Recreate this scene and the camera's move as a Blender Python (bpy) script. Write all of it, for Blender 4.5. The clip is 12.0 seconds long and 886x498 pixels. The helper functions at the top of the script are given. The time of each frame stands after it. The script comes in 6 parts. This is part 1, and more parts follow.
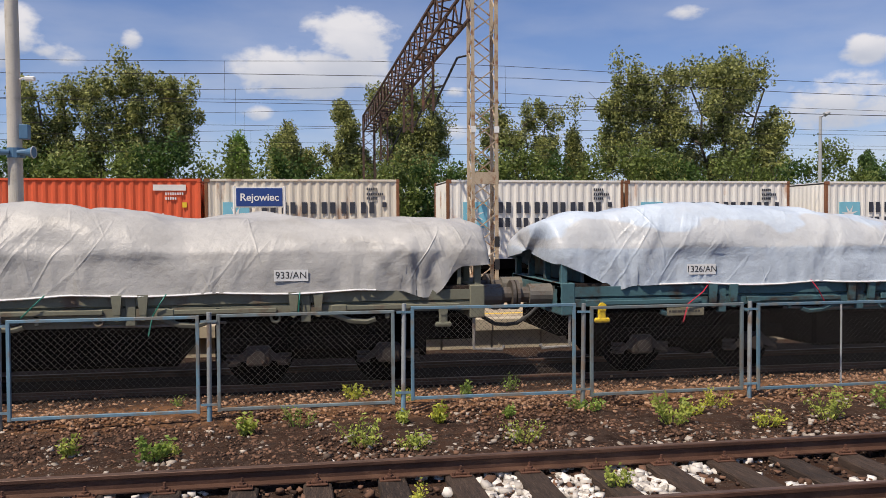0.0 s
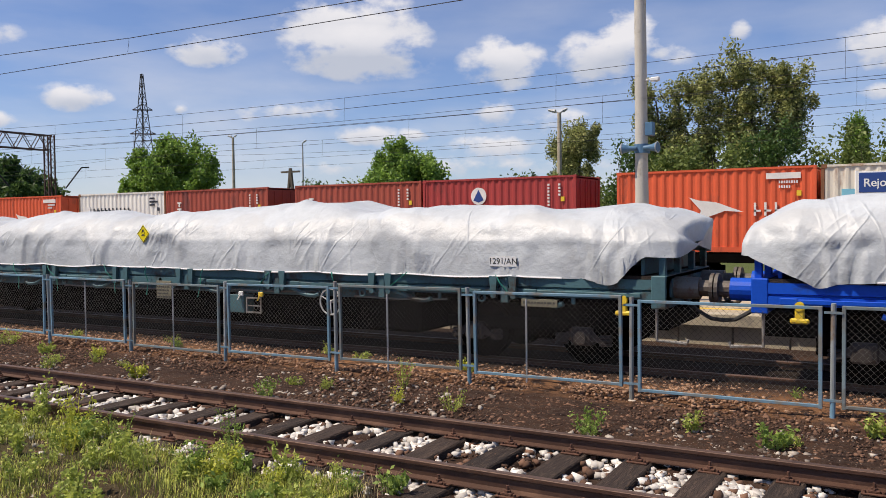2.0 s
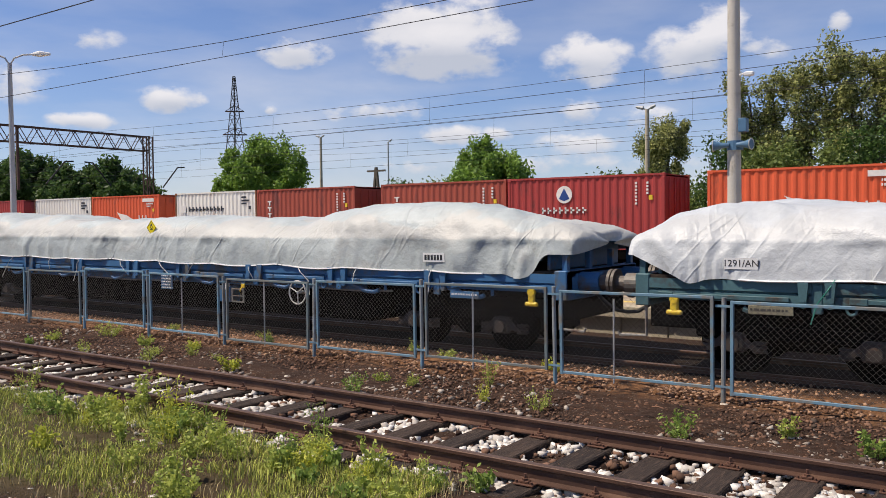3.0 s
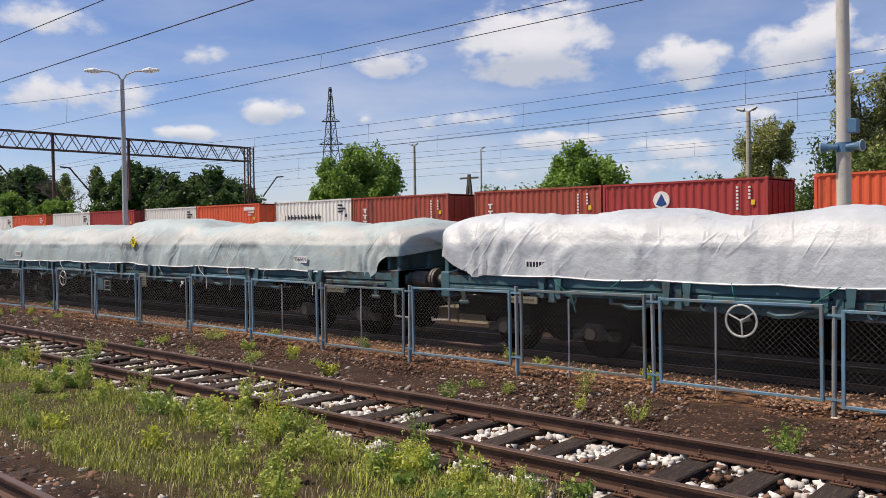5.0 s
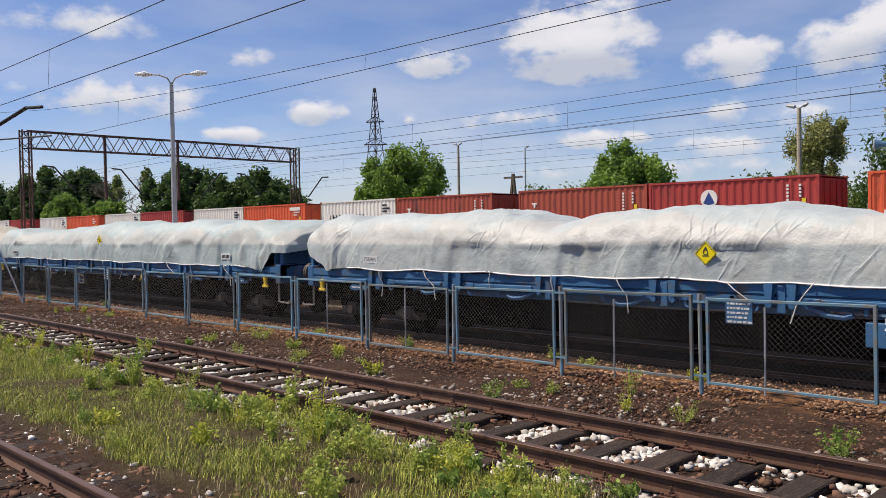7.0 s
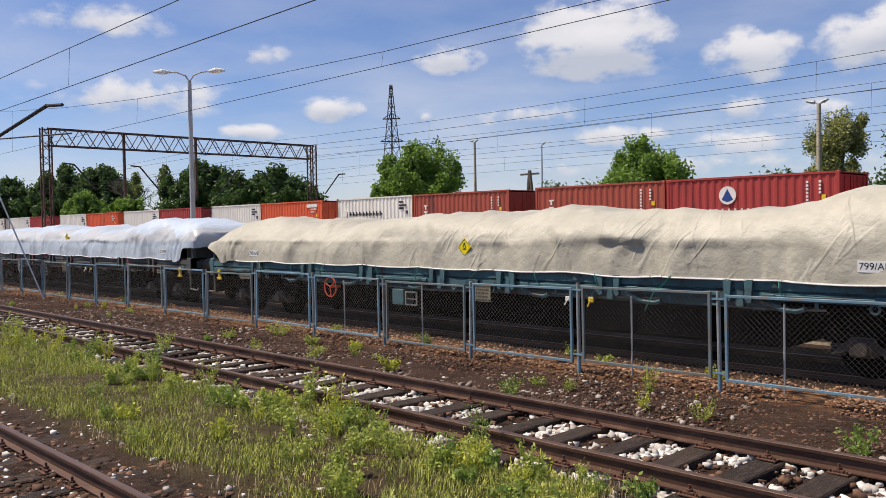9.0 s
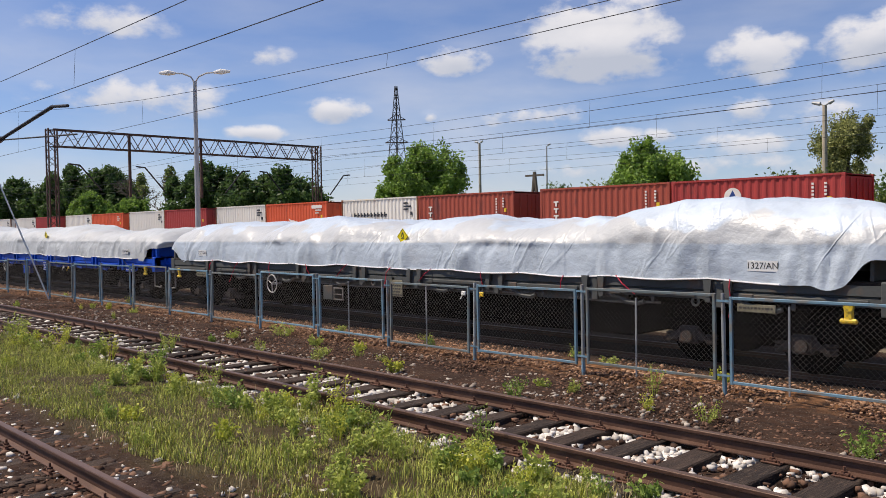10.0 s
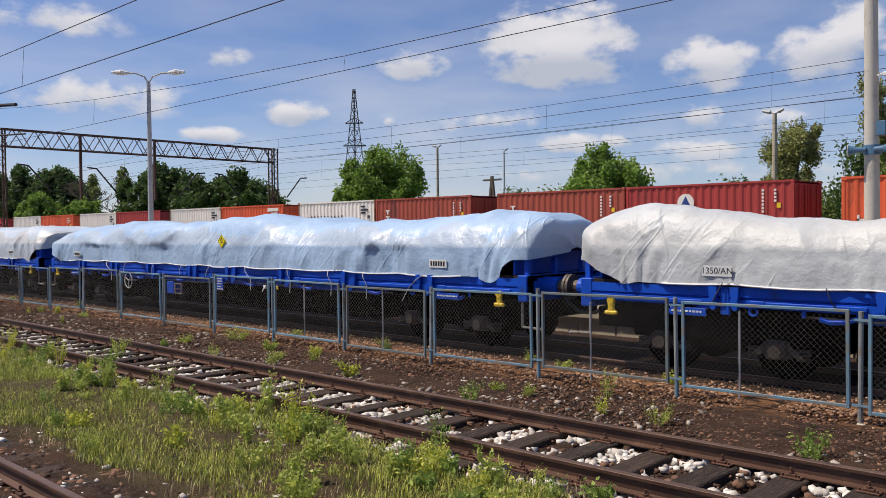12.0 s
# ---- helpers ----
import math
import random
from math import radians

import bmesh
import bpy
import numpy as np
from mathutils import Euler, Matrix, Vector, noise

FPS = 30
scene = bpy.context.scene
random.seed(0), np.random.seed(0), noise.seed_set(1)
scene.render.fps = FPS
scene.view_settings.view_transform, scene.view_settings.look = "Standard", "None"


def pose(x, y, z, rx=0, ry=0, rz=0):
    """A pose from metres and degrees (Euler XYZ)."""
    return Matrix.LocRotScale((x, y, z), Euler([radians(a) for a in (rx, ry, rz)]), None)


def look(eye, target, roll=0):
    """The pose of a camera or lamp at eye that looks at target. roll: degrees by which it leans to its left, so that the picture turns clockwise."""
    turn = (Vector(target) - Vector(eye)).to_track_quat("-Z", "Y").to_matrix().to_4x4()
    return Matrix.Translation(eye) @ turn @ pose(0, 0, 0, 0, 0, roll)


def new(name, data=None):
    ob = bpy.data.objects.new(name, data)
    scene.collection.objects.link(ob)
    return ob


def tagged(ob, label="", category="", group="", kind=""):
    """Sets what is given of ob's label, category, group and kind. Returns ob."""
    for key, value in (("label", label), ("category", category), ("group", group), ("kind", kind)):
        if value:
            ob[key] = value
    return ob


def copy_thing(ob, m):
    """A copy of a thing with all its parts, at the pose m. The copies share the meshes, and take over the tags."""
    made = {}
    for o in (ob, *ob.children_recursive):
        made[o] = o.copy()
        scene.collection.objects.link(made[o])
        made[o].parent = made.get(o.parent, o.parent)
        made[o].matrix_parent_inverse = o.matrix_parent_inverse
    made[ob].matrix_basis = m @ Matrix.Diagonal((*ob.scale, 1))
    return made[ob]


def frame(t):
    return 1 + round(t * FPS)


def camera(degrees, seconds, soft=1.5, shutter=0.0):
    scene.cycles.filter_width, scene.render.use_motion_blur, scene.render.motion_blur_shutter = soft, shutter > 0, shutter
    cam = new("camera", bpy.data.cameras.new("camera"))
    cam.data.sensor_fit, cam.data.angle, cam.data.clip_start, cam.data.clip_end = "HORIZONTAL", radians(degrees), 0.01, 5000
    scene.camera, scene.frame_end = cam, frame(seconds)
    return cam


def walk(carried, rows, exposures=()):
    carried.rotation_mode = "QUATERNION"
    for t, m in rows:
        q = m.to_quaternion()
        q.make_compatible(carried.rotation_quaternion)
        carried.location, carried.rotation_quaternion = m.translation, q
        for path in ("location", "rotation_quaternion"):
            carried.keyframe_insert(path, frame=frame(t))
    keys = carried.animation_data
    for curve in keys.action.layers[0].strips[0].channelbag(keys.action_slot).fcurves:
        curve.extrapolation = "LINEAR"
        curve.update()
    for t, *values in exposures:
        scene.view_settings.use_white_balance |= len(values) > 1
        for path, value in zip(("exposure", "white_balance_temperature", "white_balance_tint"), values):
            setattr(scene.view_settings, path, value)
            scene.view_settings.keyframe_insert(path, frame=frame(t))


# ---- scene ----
cam = camera(55.7, 12.0, soft=0.6)

# seconds, eye, target, roll
PATH = [
    (0, (0.223, -0.018, 2.431), (0.568, 1.951, 2.374), -0.3),
    (0.5, (0.208, -0.058, 2.418), (0.227, 1.941, 2.356), -0.3),
    (1, (0.156, -0.055, 2.396), (-0.207, 1.911, 2.314), -0.4),
    (1.5, (0.11, -0.091, 2.387), (-0.658, 1.755, 2.314), -0.7),
    (2, (0.057, -0.116, 2.393), (-0.936, 1.618, 2.326), -0.7),
    (2.5, (0.034, -0.124, 2.394), (-1.06, 1.549, 2.324), -0.5),
    (3, (0.033, -0.142, 2.391), (-1.128, 1.485, 2.323), -0.6),
    (3.5, (0.026, -0.164, 2.392), (-1.192, 1.421, 2.336), -0.7),
    (5.5, (0.003, -0.173, 2.391), (-1.356, 1.293, 2.342), -0.9),
    (6, (0.002, -0.182, 2.39), (-1.379, 1.264, 2.343), -0.9),
    (6.5, (0.01, -0.171, 2.393), (-1.387, 1.26, 2.345), -0.9),
    (7, (0.01, -0.165, 2.39), (-1.4, 1.253, 2.342), -1.0),
    (9, (0.006, -0.183, 2.391), (-1.431, 1.207, 2.336), -1.0),
    (9.5, (0.006, -0.179, 2.392), (-1.44, 1.201, 2.337), -1.0),
    (10, (0.005, -0.168, 2.393), (-1.44, 1.214, 2.341), -0.9),
    (10.5, (0.011, -0.168, 2.392), (-1.43, 1.219, 2.341), -0.9),
    (11, (0.011, -0.172, 2.392), (-1.417, 1.228, 2.342), -0.8),
    (11.5, (0.005, -0.154, 2.391), (-1.405, 1.264, 2.343), -0.7),
    (12, (0.013, -0.15, 2.392), (-1.36, 1.303, 2.348), -0.6),
]
walk(cam, [(t, look(eye, target, roll)) for t, eye, target, roll in PATH], [(0.0, -0.10, 6700, 14), (1.0, 0.0, 6700, 14), (9.6, 0.0, 6700, 14), (10.5, -0.09, 6700, 14), (12.0, -0.11, 6700, 14)])

# ---- light and sky ----
SUN_TO = Vector((-0.41, -0.325, 0.852)).normalized()
sun = new("sun", bpy.data.lights.new("sun", "SUN"))
sun.data.energy, sun.data.angle, sun.data.color = 5.4, radians(0.53), (1.0, 0.91, 0.77)
sun.matrix_world = look((0, 0, 60), Vector((0, 0, 60)) - SUN_TO)


def cloud_sky():
    """Clear summer sky with fair-weather cumulus: azimuth (left of +y), elevation, half width, half height in degrees, weight."""
    clouds = [(-1.7, 10.2, 5.6, 1.9, 1.0), (-3.8, 12.4, 3.2, 1.9, 1.0), (-36.6, 10.5, 1.5, 1.0, 0.9), (-35.1, 7.4, 3.2, 1.8, 0.9), (15.2, 10.6, 3.2, 1.2, 0.5), (10.3, 11.8, 0.8, 0.7, 0.55),
              (-10.7, 9.0, 0.9, 0.5, 0.7), (2.6, 7.5, 1.2, 0.6, 0.6), (-26.6, 13.5, 1.9, 0.6, 0.45), (35.6, 12.6, 4.6, 2.4, 1.0), (35.4, 11.0, 4.4, 1.5, 1.0), (25.6, 10.5, 2.7, 1.7, 0.9),
              (19.4, 10.6, 2.6, 1.7, 0.95), (17.4, 11.6, 2.0, 1.8, 1.0), (45.3, 11.2, 2.3, 1.1, 0.85), (68.0, 13.1, 4.8, 1.4, 0.5), (58.2, 11.4, 2.9, 0.9, 0.42), (53.3, 7.9, 2.2, 0.85, 1.0),
              (58.6, 6.4, 2.0, 0.55, 0.95), (40.0, 7.3, 3.5, 0.9, 0.7), (34.9, 5.8, 2.2, 0.8, 0.75), (25.9, 5.0, 3.5, 0.8, 0.8), (31.7, 5.8, 1.2, 0.6, 0.7), (66.0, 8.6, 6.2, 1.5, 0.62), (47.1, 7.4, 0.6, 0.45, 0.8),
              (26.3, 7.2, 1.4, 1.0, 0.8), (21.5, 6.4, 3.0, 1.2, 0.6), (-10, 6.5, 2.4, 0.9, 0.5), (-28, 6.6, 3.0, 1.0, 0.6), (30, 3.8, 14, 0.9, 0.5)]
    w = bpy.data.worlds.new("sky")
    scene.world = w
    w.use_nodes = True
    nt = w.node_tree
    nt.nodes.clear()
    n = nt.nodes.new
    out, bg, bgc, mix = n("ShaderNodeOutputWorld"), n("ShaderNodeBackground"), n("ShaderNodeBackground"), n("ShaderNodeMixShader")
    sky = n("ShaderNodeTexSky")
    sky.sky_type, sky.sun_disc = "NISHITA", False
    sky.sun_elevation = math.asin(SUN_TO.z)
    sky.sun_rotation = math.atan2(SUN_TO.x, SUN_TO.y)
    sky.air_density, sky.dust_density, sky.ozone_density = 1.0, 0.0, 4.5
    bg.inputs[1].default_value = SKY
    tint = n("ShaderNodeVectorMath")
    tint.operation = "MULTIPLY"
    tint.inputs[1].default_value = (0.95, 1.0, 1.22)
    nt.links.new(sky.outputs[0], tint.inputs[0])
    nt.links.new(tint.outputs[0], bg.inputs[0])
    tc = n("ShaderNodeTexCoord")
    d = tc.outputs["Generated"]

    def calc(op, a, b=None, c=None):
        m = n("ShaderNodeMath")
        m.operation = op
        for i, v in enumerate((a, b, c)):
            if v is None:
                continue
            if isinstance(v, (int, float)):
                m.inputs[i].default_value = v
            else:
                nt.links.new(v, m.inputs[i])
        return m.outputs[0]

    def dot(vec):
        m = n("ShaderNodeVectorMath")
        m.operation = "DOT_PRODUCT"
        nt.links.new(d, m.inputs[0])
        m.inputs[1].default_value = vec
        return m.outputs["Value"]

    best, low = None, None
    for az, el, wa, we, weight in clouds:
        a, e = radians(az), radians(el)
        right = Vector((math.cos(a), math.sin(a), 0)) / radians(wa)
        ahead = Vector((-math.sin(a) * math.cos(e), math.cos(a) * math.cos(e), math.sin(e)))
        up = Vector((math.cos(a), math.sin(a), 0)).cross(ahead) / radians(we)
        u, v = dot(right), dot(up)
        r = calc("SQRT", calc("ADD", calc("MULTIPLY", u, u), calc("MULTIPLY", v, v)))
        # behind the viewer the same plane repeats: keep the front side only
        front = calc("GREATER_THAN", dot(ahead), 0.5)
        val = calc("MULTIPLY", calc("MULTIPLY", calc("MAXIMUM", calc("SUBTRACT", 1.45, r), 0.0), weight), front)
        sh = calc("MULTIPLY", val, v)
        best = val if best is None else calc("MAXIMUM", best, val)
        low = sh if low is None else calc("ADD", low, sh)
    mp = n("ShaderNodeMapping")
    mp.inputs["Scale"].default_value = (1, 1, 1.7)
    nt.links.new(d, mp.inputs[0])
    nz = n("ShaderNodeTexNoise")
    nz.inputs["Scale"].default_value, nz.inputs["Detail"].default_value, nz.inputs["Roughness"].default_value = 22, 9, 0.56
    nt.links.new(mp.outputs[0], nz.inputs["Vector"])
    nz2 = n("ShaderNodeTexNoise")
    nz2.inputs["Scale"].default_value, nz2.inputs["Detail"].default_value = 42, 6
    nt.links.new(mp.outputs[0], nz2.inputs["Vector"])
    puff = calc("ADD", calc("MULTIPLY", calc("SUBTRACT", nz.outputs[0], 0.5), 2.1), calc("MULTIPLY", calc("SUBTRACT", nz2.outputs[0], 0.5), 0.7))
    field = calc("ADD", best, calc("MULTIPLY", puff, calc("MINIMUM", calc("MULTIPLY", best, 2.0), 1.0)))
    rm = n("ShaderNodeMapRange")
    rm.interpolation_type = "SMOOTHSTEP"
    rm.inputs[1].default_value, rm.inputs[2].default_value = 0.14, 0.92
    rm.inputs[4].default_value = 0.93
    nt.links.new(field, rm.inputs[0])
    # thin veil towards the horizon
    sep = n("ShaderNodeSeparateXYZ")
    nt.links.new(d, sep.inputs[0])
    veil = n("ShaderNodeMapRange")
    veil.inputs[1].default_value, veil.inputs[2].default_value, veil.inputs[3].default_value, veil.inputs[4].default_value = 0.0, 0.26, 0.42, 0.12
    nt.links.new(sep.outputs[2], veil.inputs[0])
    wisp = n("ShaderNodeTexNoise")
    wisp.inputs["Scale"].default_value, wisp.inputs["Detail"].default_value = 5, 6
    mp2 = n("ShaderNodeMapping")
    mp2.inputs["Scale"].default_value = (1, 1, 4)
    nt.links.new(d, mp2.inputs[0])
    nt.links.new(mp2.outputs[0], wisp.inputs["Vector"])
    veil2 = calc("MULTIPLY", veil.outputs[0], calc("MAXIMUM", calc("SUBTRACT", calc("MULTIPLY", wisp.outputs[0], 4.2), 1.35), 0.15))
    fac = calc("MAXIMUM", rm.outputs[0], veil2)
    # greyer undersides
    tone = n("ShaderNodeMapRange")
    tone.inputs[1].default_value, tone.inputs[2].default_value = -0.5, 0.45
    nt.links.new(calc("ADD", low, calc("MULTIPLY", puff, 0.25)), tone.inputs[0])
    cm = n("ShaderNodeMix")
    cm.data_type = "RGBA"
    cm.inputs[6].default_value, cm.inputs[7].default_value = (0.60, 0.66, 0.76, 1), (0.97, 0.98, 1.0, 1)
    nt.links.new(tone.outputs[0], cm.inputs[0])
    nt.links.new(cm.outputs[2], bgc.inputs[0])
    bgc.inputs[1].default_value = CLOUD
    nt.links.new(fac, mix.inputs[0])
    nt.links.new(bg.outputs[0], mix.inputs[1])
    nt.links.new(bgc.outputs[0], mix.inputs[2])
    nt.links.new(mix.outputs[0], out.inputs[0])


SKY, CLOUD = 0.092, 0.88
cloud_sky()
scene.view_settings.exposure = 0.0


# ---- materials ----
def paint(name, base, rough=0.6, metal=0.0, var=0.2, scale=2.0, fine=30.0, bump=0.15, second=None, amount=0.35, shift=0.0, stretch=(1, 1, 1), spread=0.12, spec=0.5):
    """A surface: base colour varied at two scales, a second colour (rust, dirt, moss) in noisy patches, and fine relief."""
    m = bpy.data.materials.new(name)
    m.use_nodes = True
    nt = m.node_tree
    n, link = nt.nodes.new, nt.links.new
    b = nt.nodes["Principled BSDF"]
    tc, mp = n("ShaderNodeTexCoord"), n("ShaderNodeMapping")
    mp.inputs["Scale"].default_value = stretch
    link(tc.outputs["Object"], mp.inputs[0])
    oi = n("ShaderNodeObjectInfo")
    off = n("ShaderNodeVectorMath")
    off.operation = "MULTIPLY_ADD"
    link(oi.outputs["Random"], off.inputs[0])
    off.inputs[1].default_value = (37, 19, 53)
    link(mp.outputs[0], off.inputs[2])
    vec = off.outputs[0]
    a, f = n("ShaderNodeTexNoise"), n("ShaderNodeTexNoise")
    a.inputs["Scale"].default_value, a.inputs["Detail"].default_value = scale, 5
    f.inputs["Scale"].default_value, f.inputs["Detail"].default_value = fine, 4
    link(vec, a.inputs["Vector"]), link(vec, f.inputs["Vector"])
    val = n("ShaderNodeMath")
    val.operation = "MULTIPLY_ADD"
    link(f.outputs[0], val.inputs[0])
    val.inputs[1].default_value = 0.5
    link(a.outputs[0], val.inputs[2])
    mr = n("ShaderNodeMapRange")
    mr.inputs[1].default_value, mr.inputs[2].default_value = 0.45, 1.05
    mr.inputs[3].default_value, mr.inputs[4].default_value = 1 - var, 1 + var
    link(val.outputs[0], mr.inputs[0])
    rnd = n("ShaderNodeMapRange")
    rnd.inputs[3].default_value, rnd.inputs[4].default_value = 1 - shift, 1 + shift
    link(oi.outputs["Random"], rnd.inputs[0])
    mul = n("ShaderNodeMath")
    mul.operation = "MULTIPLY"
    link(mr.outputs[0], mul.inputs[0]), link(rnd.outputs[0], mul.inputs[1])
    col = n("ShaderNodeVectorMath")
    col.operation = "SCALE"
    col.inputs[0].default_value = base
    link(mul.outputs[0], col.inputs["Scale"])
    result = col.outputs[0]
    if second:
        p = n("ShaderNodeTexNoise")
        p.inputs["Scale"].default_value, p.inputs["Detail"].default_value, p.inputs["Roughness"].default_value = scale * 1.7, 8, 0.65
        link(vec, p.inputs["Vector"])
        r = n("ShaderNodeMapRange")
        cut = 0.68 - 0.4 * amount
        r.inputs[1].default_value, r.inputs[2].default_value = cut, cut + spread
        link(p.outputs[0], r.inputs[0])
        mx = n("ShaderNodeMix")
        mx.data_type = "RGBA"
        link(r.outputs[0], mx.inputs[0]), link(result, mx.inputs[6])
        mx.inputs[7].default_value = (*second, 1)
        result = mx.outputs[2]
    link(result, b.inputs["Base Color"])
    b.inputs["Roughness"].default_value, b.inputs["Metallic"].default_value = rough, metal
    b.inputs["Specular IOR Level"].default_value = spec
    if bump:
        bp = n("ShaderNodeBump")
        bp.inputs["Strength"].default_value, bp.inputs["Distance"].default_value = bump, 0.02
        link(f.outputs[0], bp.inputs["Height"]), link(bp.outputs[0], b.inputs["Normal"])
    return m


M = {
    "rail": paint("rail_steel", (0.085, 0.042, 0.027), 0.55, 0.3, 0.3, 1.5, 60, 0.3, (0.13, 0.07, 0.045), 0.4),
    "railtop": paint("rail_head", (0.14, 0.085, 0.06), 0.5, 0.4, 0.2, 1.0, 40, 0.1, (0.08, 0.05, 0.04), 0.4),
    "sleeper": paint("sleeper_wood", (0.034, 0.021, 0.014), 0.95, 0, 0.6, 3, 14, 1.0, (0.085, 0.056, 0.038), 0.40, 0.4, (9, 1, 9)),
    "iron": paint("rusty_iron", (0.12, 0.055, 0.033), 0.8, 0.2, 0.35, 6, 60, 0.4),
    "fence_grey": paint("fence_paint_faded", (0.165, 0.215, 0.225), 0.65, 0, 0.2, 2, 30, 0.15, (0.15, 0.14, 0.12), 0.5, 0.2),
    "fence": paint("fence_paint", (0.13, 0.24, 0.315), 0.6, 0, 0.2, 2, 30, 0.15, (0.19, 0.19, 0.17), 0.48, 0.25),
    "post": paint("fence_post_grey", (0.25, 0.27, 0.27), 0.6, 0, 0.2, 2, 30, 0.15, (0.20, 0.15, 0.11), 0.4, 0.25),
    "wire": paint("fence_wire", (0.115, 0.107, 0.098), 0.7, 0.0, 0.2, 3, 30, 0, None, 0, 0, (1, 1, 1), 0.1, 0.2),
    "concrete": paint("concrete", (0.44, 0.38, 0.28), 0.9, 0, 0.15, 1.2, 30, 0.25, (0.22, 0.2, 0.17), 0.3),
    "platform": paint("platform_top", (0.40, 0.32, 0.22), 0.95, 0, 0.2, 0.8, 20, 0.3, (0.2, 0.16, 0.12), 0.4),
    "pole": paint("pole_concrete", (0.50, 0.47, 0.41), 0.85, 0, 0.10, 1.2, 30, 0.2, (0.36, 0.33, 0.28), 0.3),
    "yellow": paint("yellow_paint", (0.75, 0.52, 0.03), 0.5, 0, 0.12, 3, 30, 0.1, (0.3, 0.22, 0.06), 0.15),
    "white": paint("white_paint", (0.74, 0.74, 0.71), 0.5, 0, 0.08, 3, 30, 0.05),
    "black": paint("black_print", (0.02, 0.02, 0.022), 0.6, 0, 0.1, 3, 30, 0),
    # grimy steel, coloured near-black to carry the shade under the wagons
    "dark": paint("grimy_shade_black_steel", (0.0045, 0.0038, 0.0034), 0.9, 0.0, 0.35, 3, 30, 0.3, (0.012, 0.008, 0.006), 0.15, 0.0, (1, 1, 1), 0.12, 0.02),
    "grease": paint("greased_steel", (0.11, 0.095, 0.08), 0.6, 0.3, 0.3, 4, 40, 0.2, (0.10, 0.06, 0.04), 0.35),
    "buffer": paint("buffer_steel", (0.16, 0.15, 0.13), 0.6, 0.2, 0.25, 4, 40, 0.2, (0.13, 0.08, 0.05), 0.35),
    "axle": paint("axle_box_iron", (0.035, 0.027, 0.022), 0.75, 0.0, 0.4, 5, 40, 0.3, (0.09, 0.05, 0.032), 0.3),
    "rubber": paint("rubber_hose", (0.03, 0.03, 0.03), 0.6, 0, 0.2, 5, 30, 0.1),
    "signblue": paint("sign_blue", (0.02, 0.055, 0.22), 0.35, 0, 0.06, 2, 20, 0),
    "galv": paint("galvanised_steel", (0.42, 0.43, 0.43), 0.55, 0.1, 0.15, 1.5, 30, 0.1),
    "mast": paint("mast_paint", (0.42, 0.34, 0.24), 0.75, 0.0, 0.2, 2.5, 30, 0.2, (0.24, 0.11, 0.05), 0.42),
    "rusttruss": paint("truss_rust", (0.075, 0.045, 0.035), 0.85, 0.1, 0.35, 2, 30, 0.2, (0.17, 0.08, 0.05), 0.35),
    "bark": paint("bark", (0.11, 0.09, 0.07), 0.95, 0, 0.3, 3, 20, 0.6, None, 0, 0.2, (3, 3, 1)),
    "spk": paint("speaker_blue", (0.07, 0.16, 0.26), 0.5, 0, 0.15, 4, 30, 0.1),
    "cable": paint("overhead_wire", (0.035, 0.033, 0.032), 0.6, 0.4, 0.1, 1, 10, 0),
}


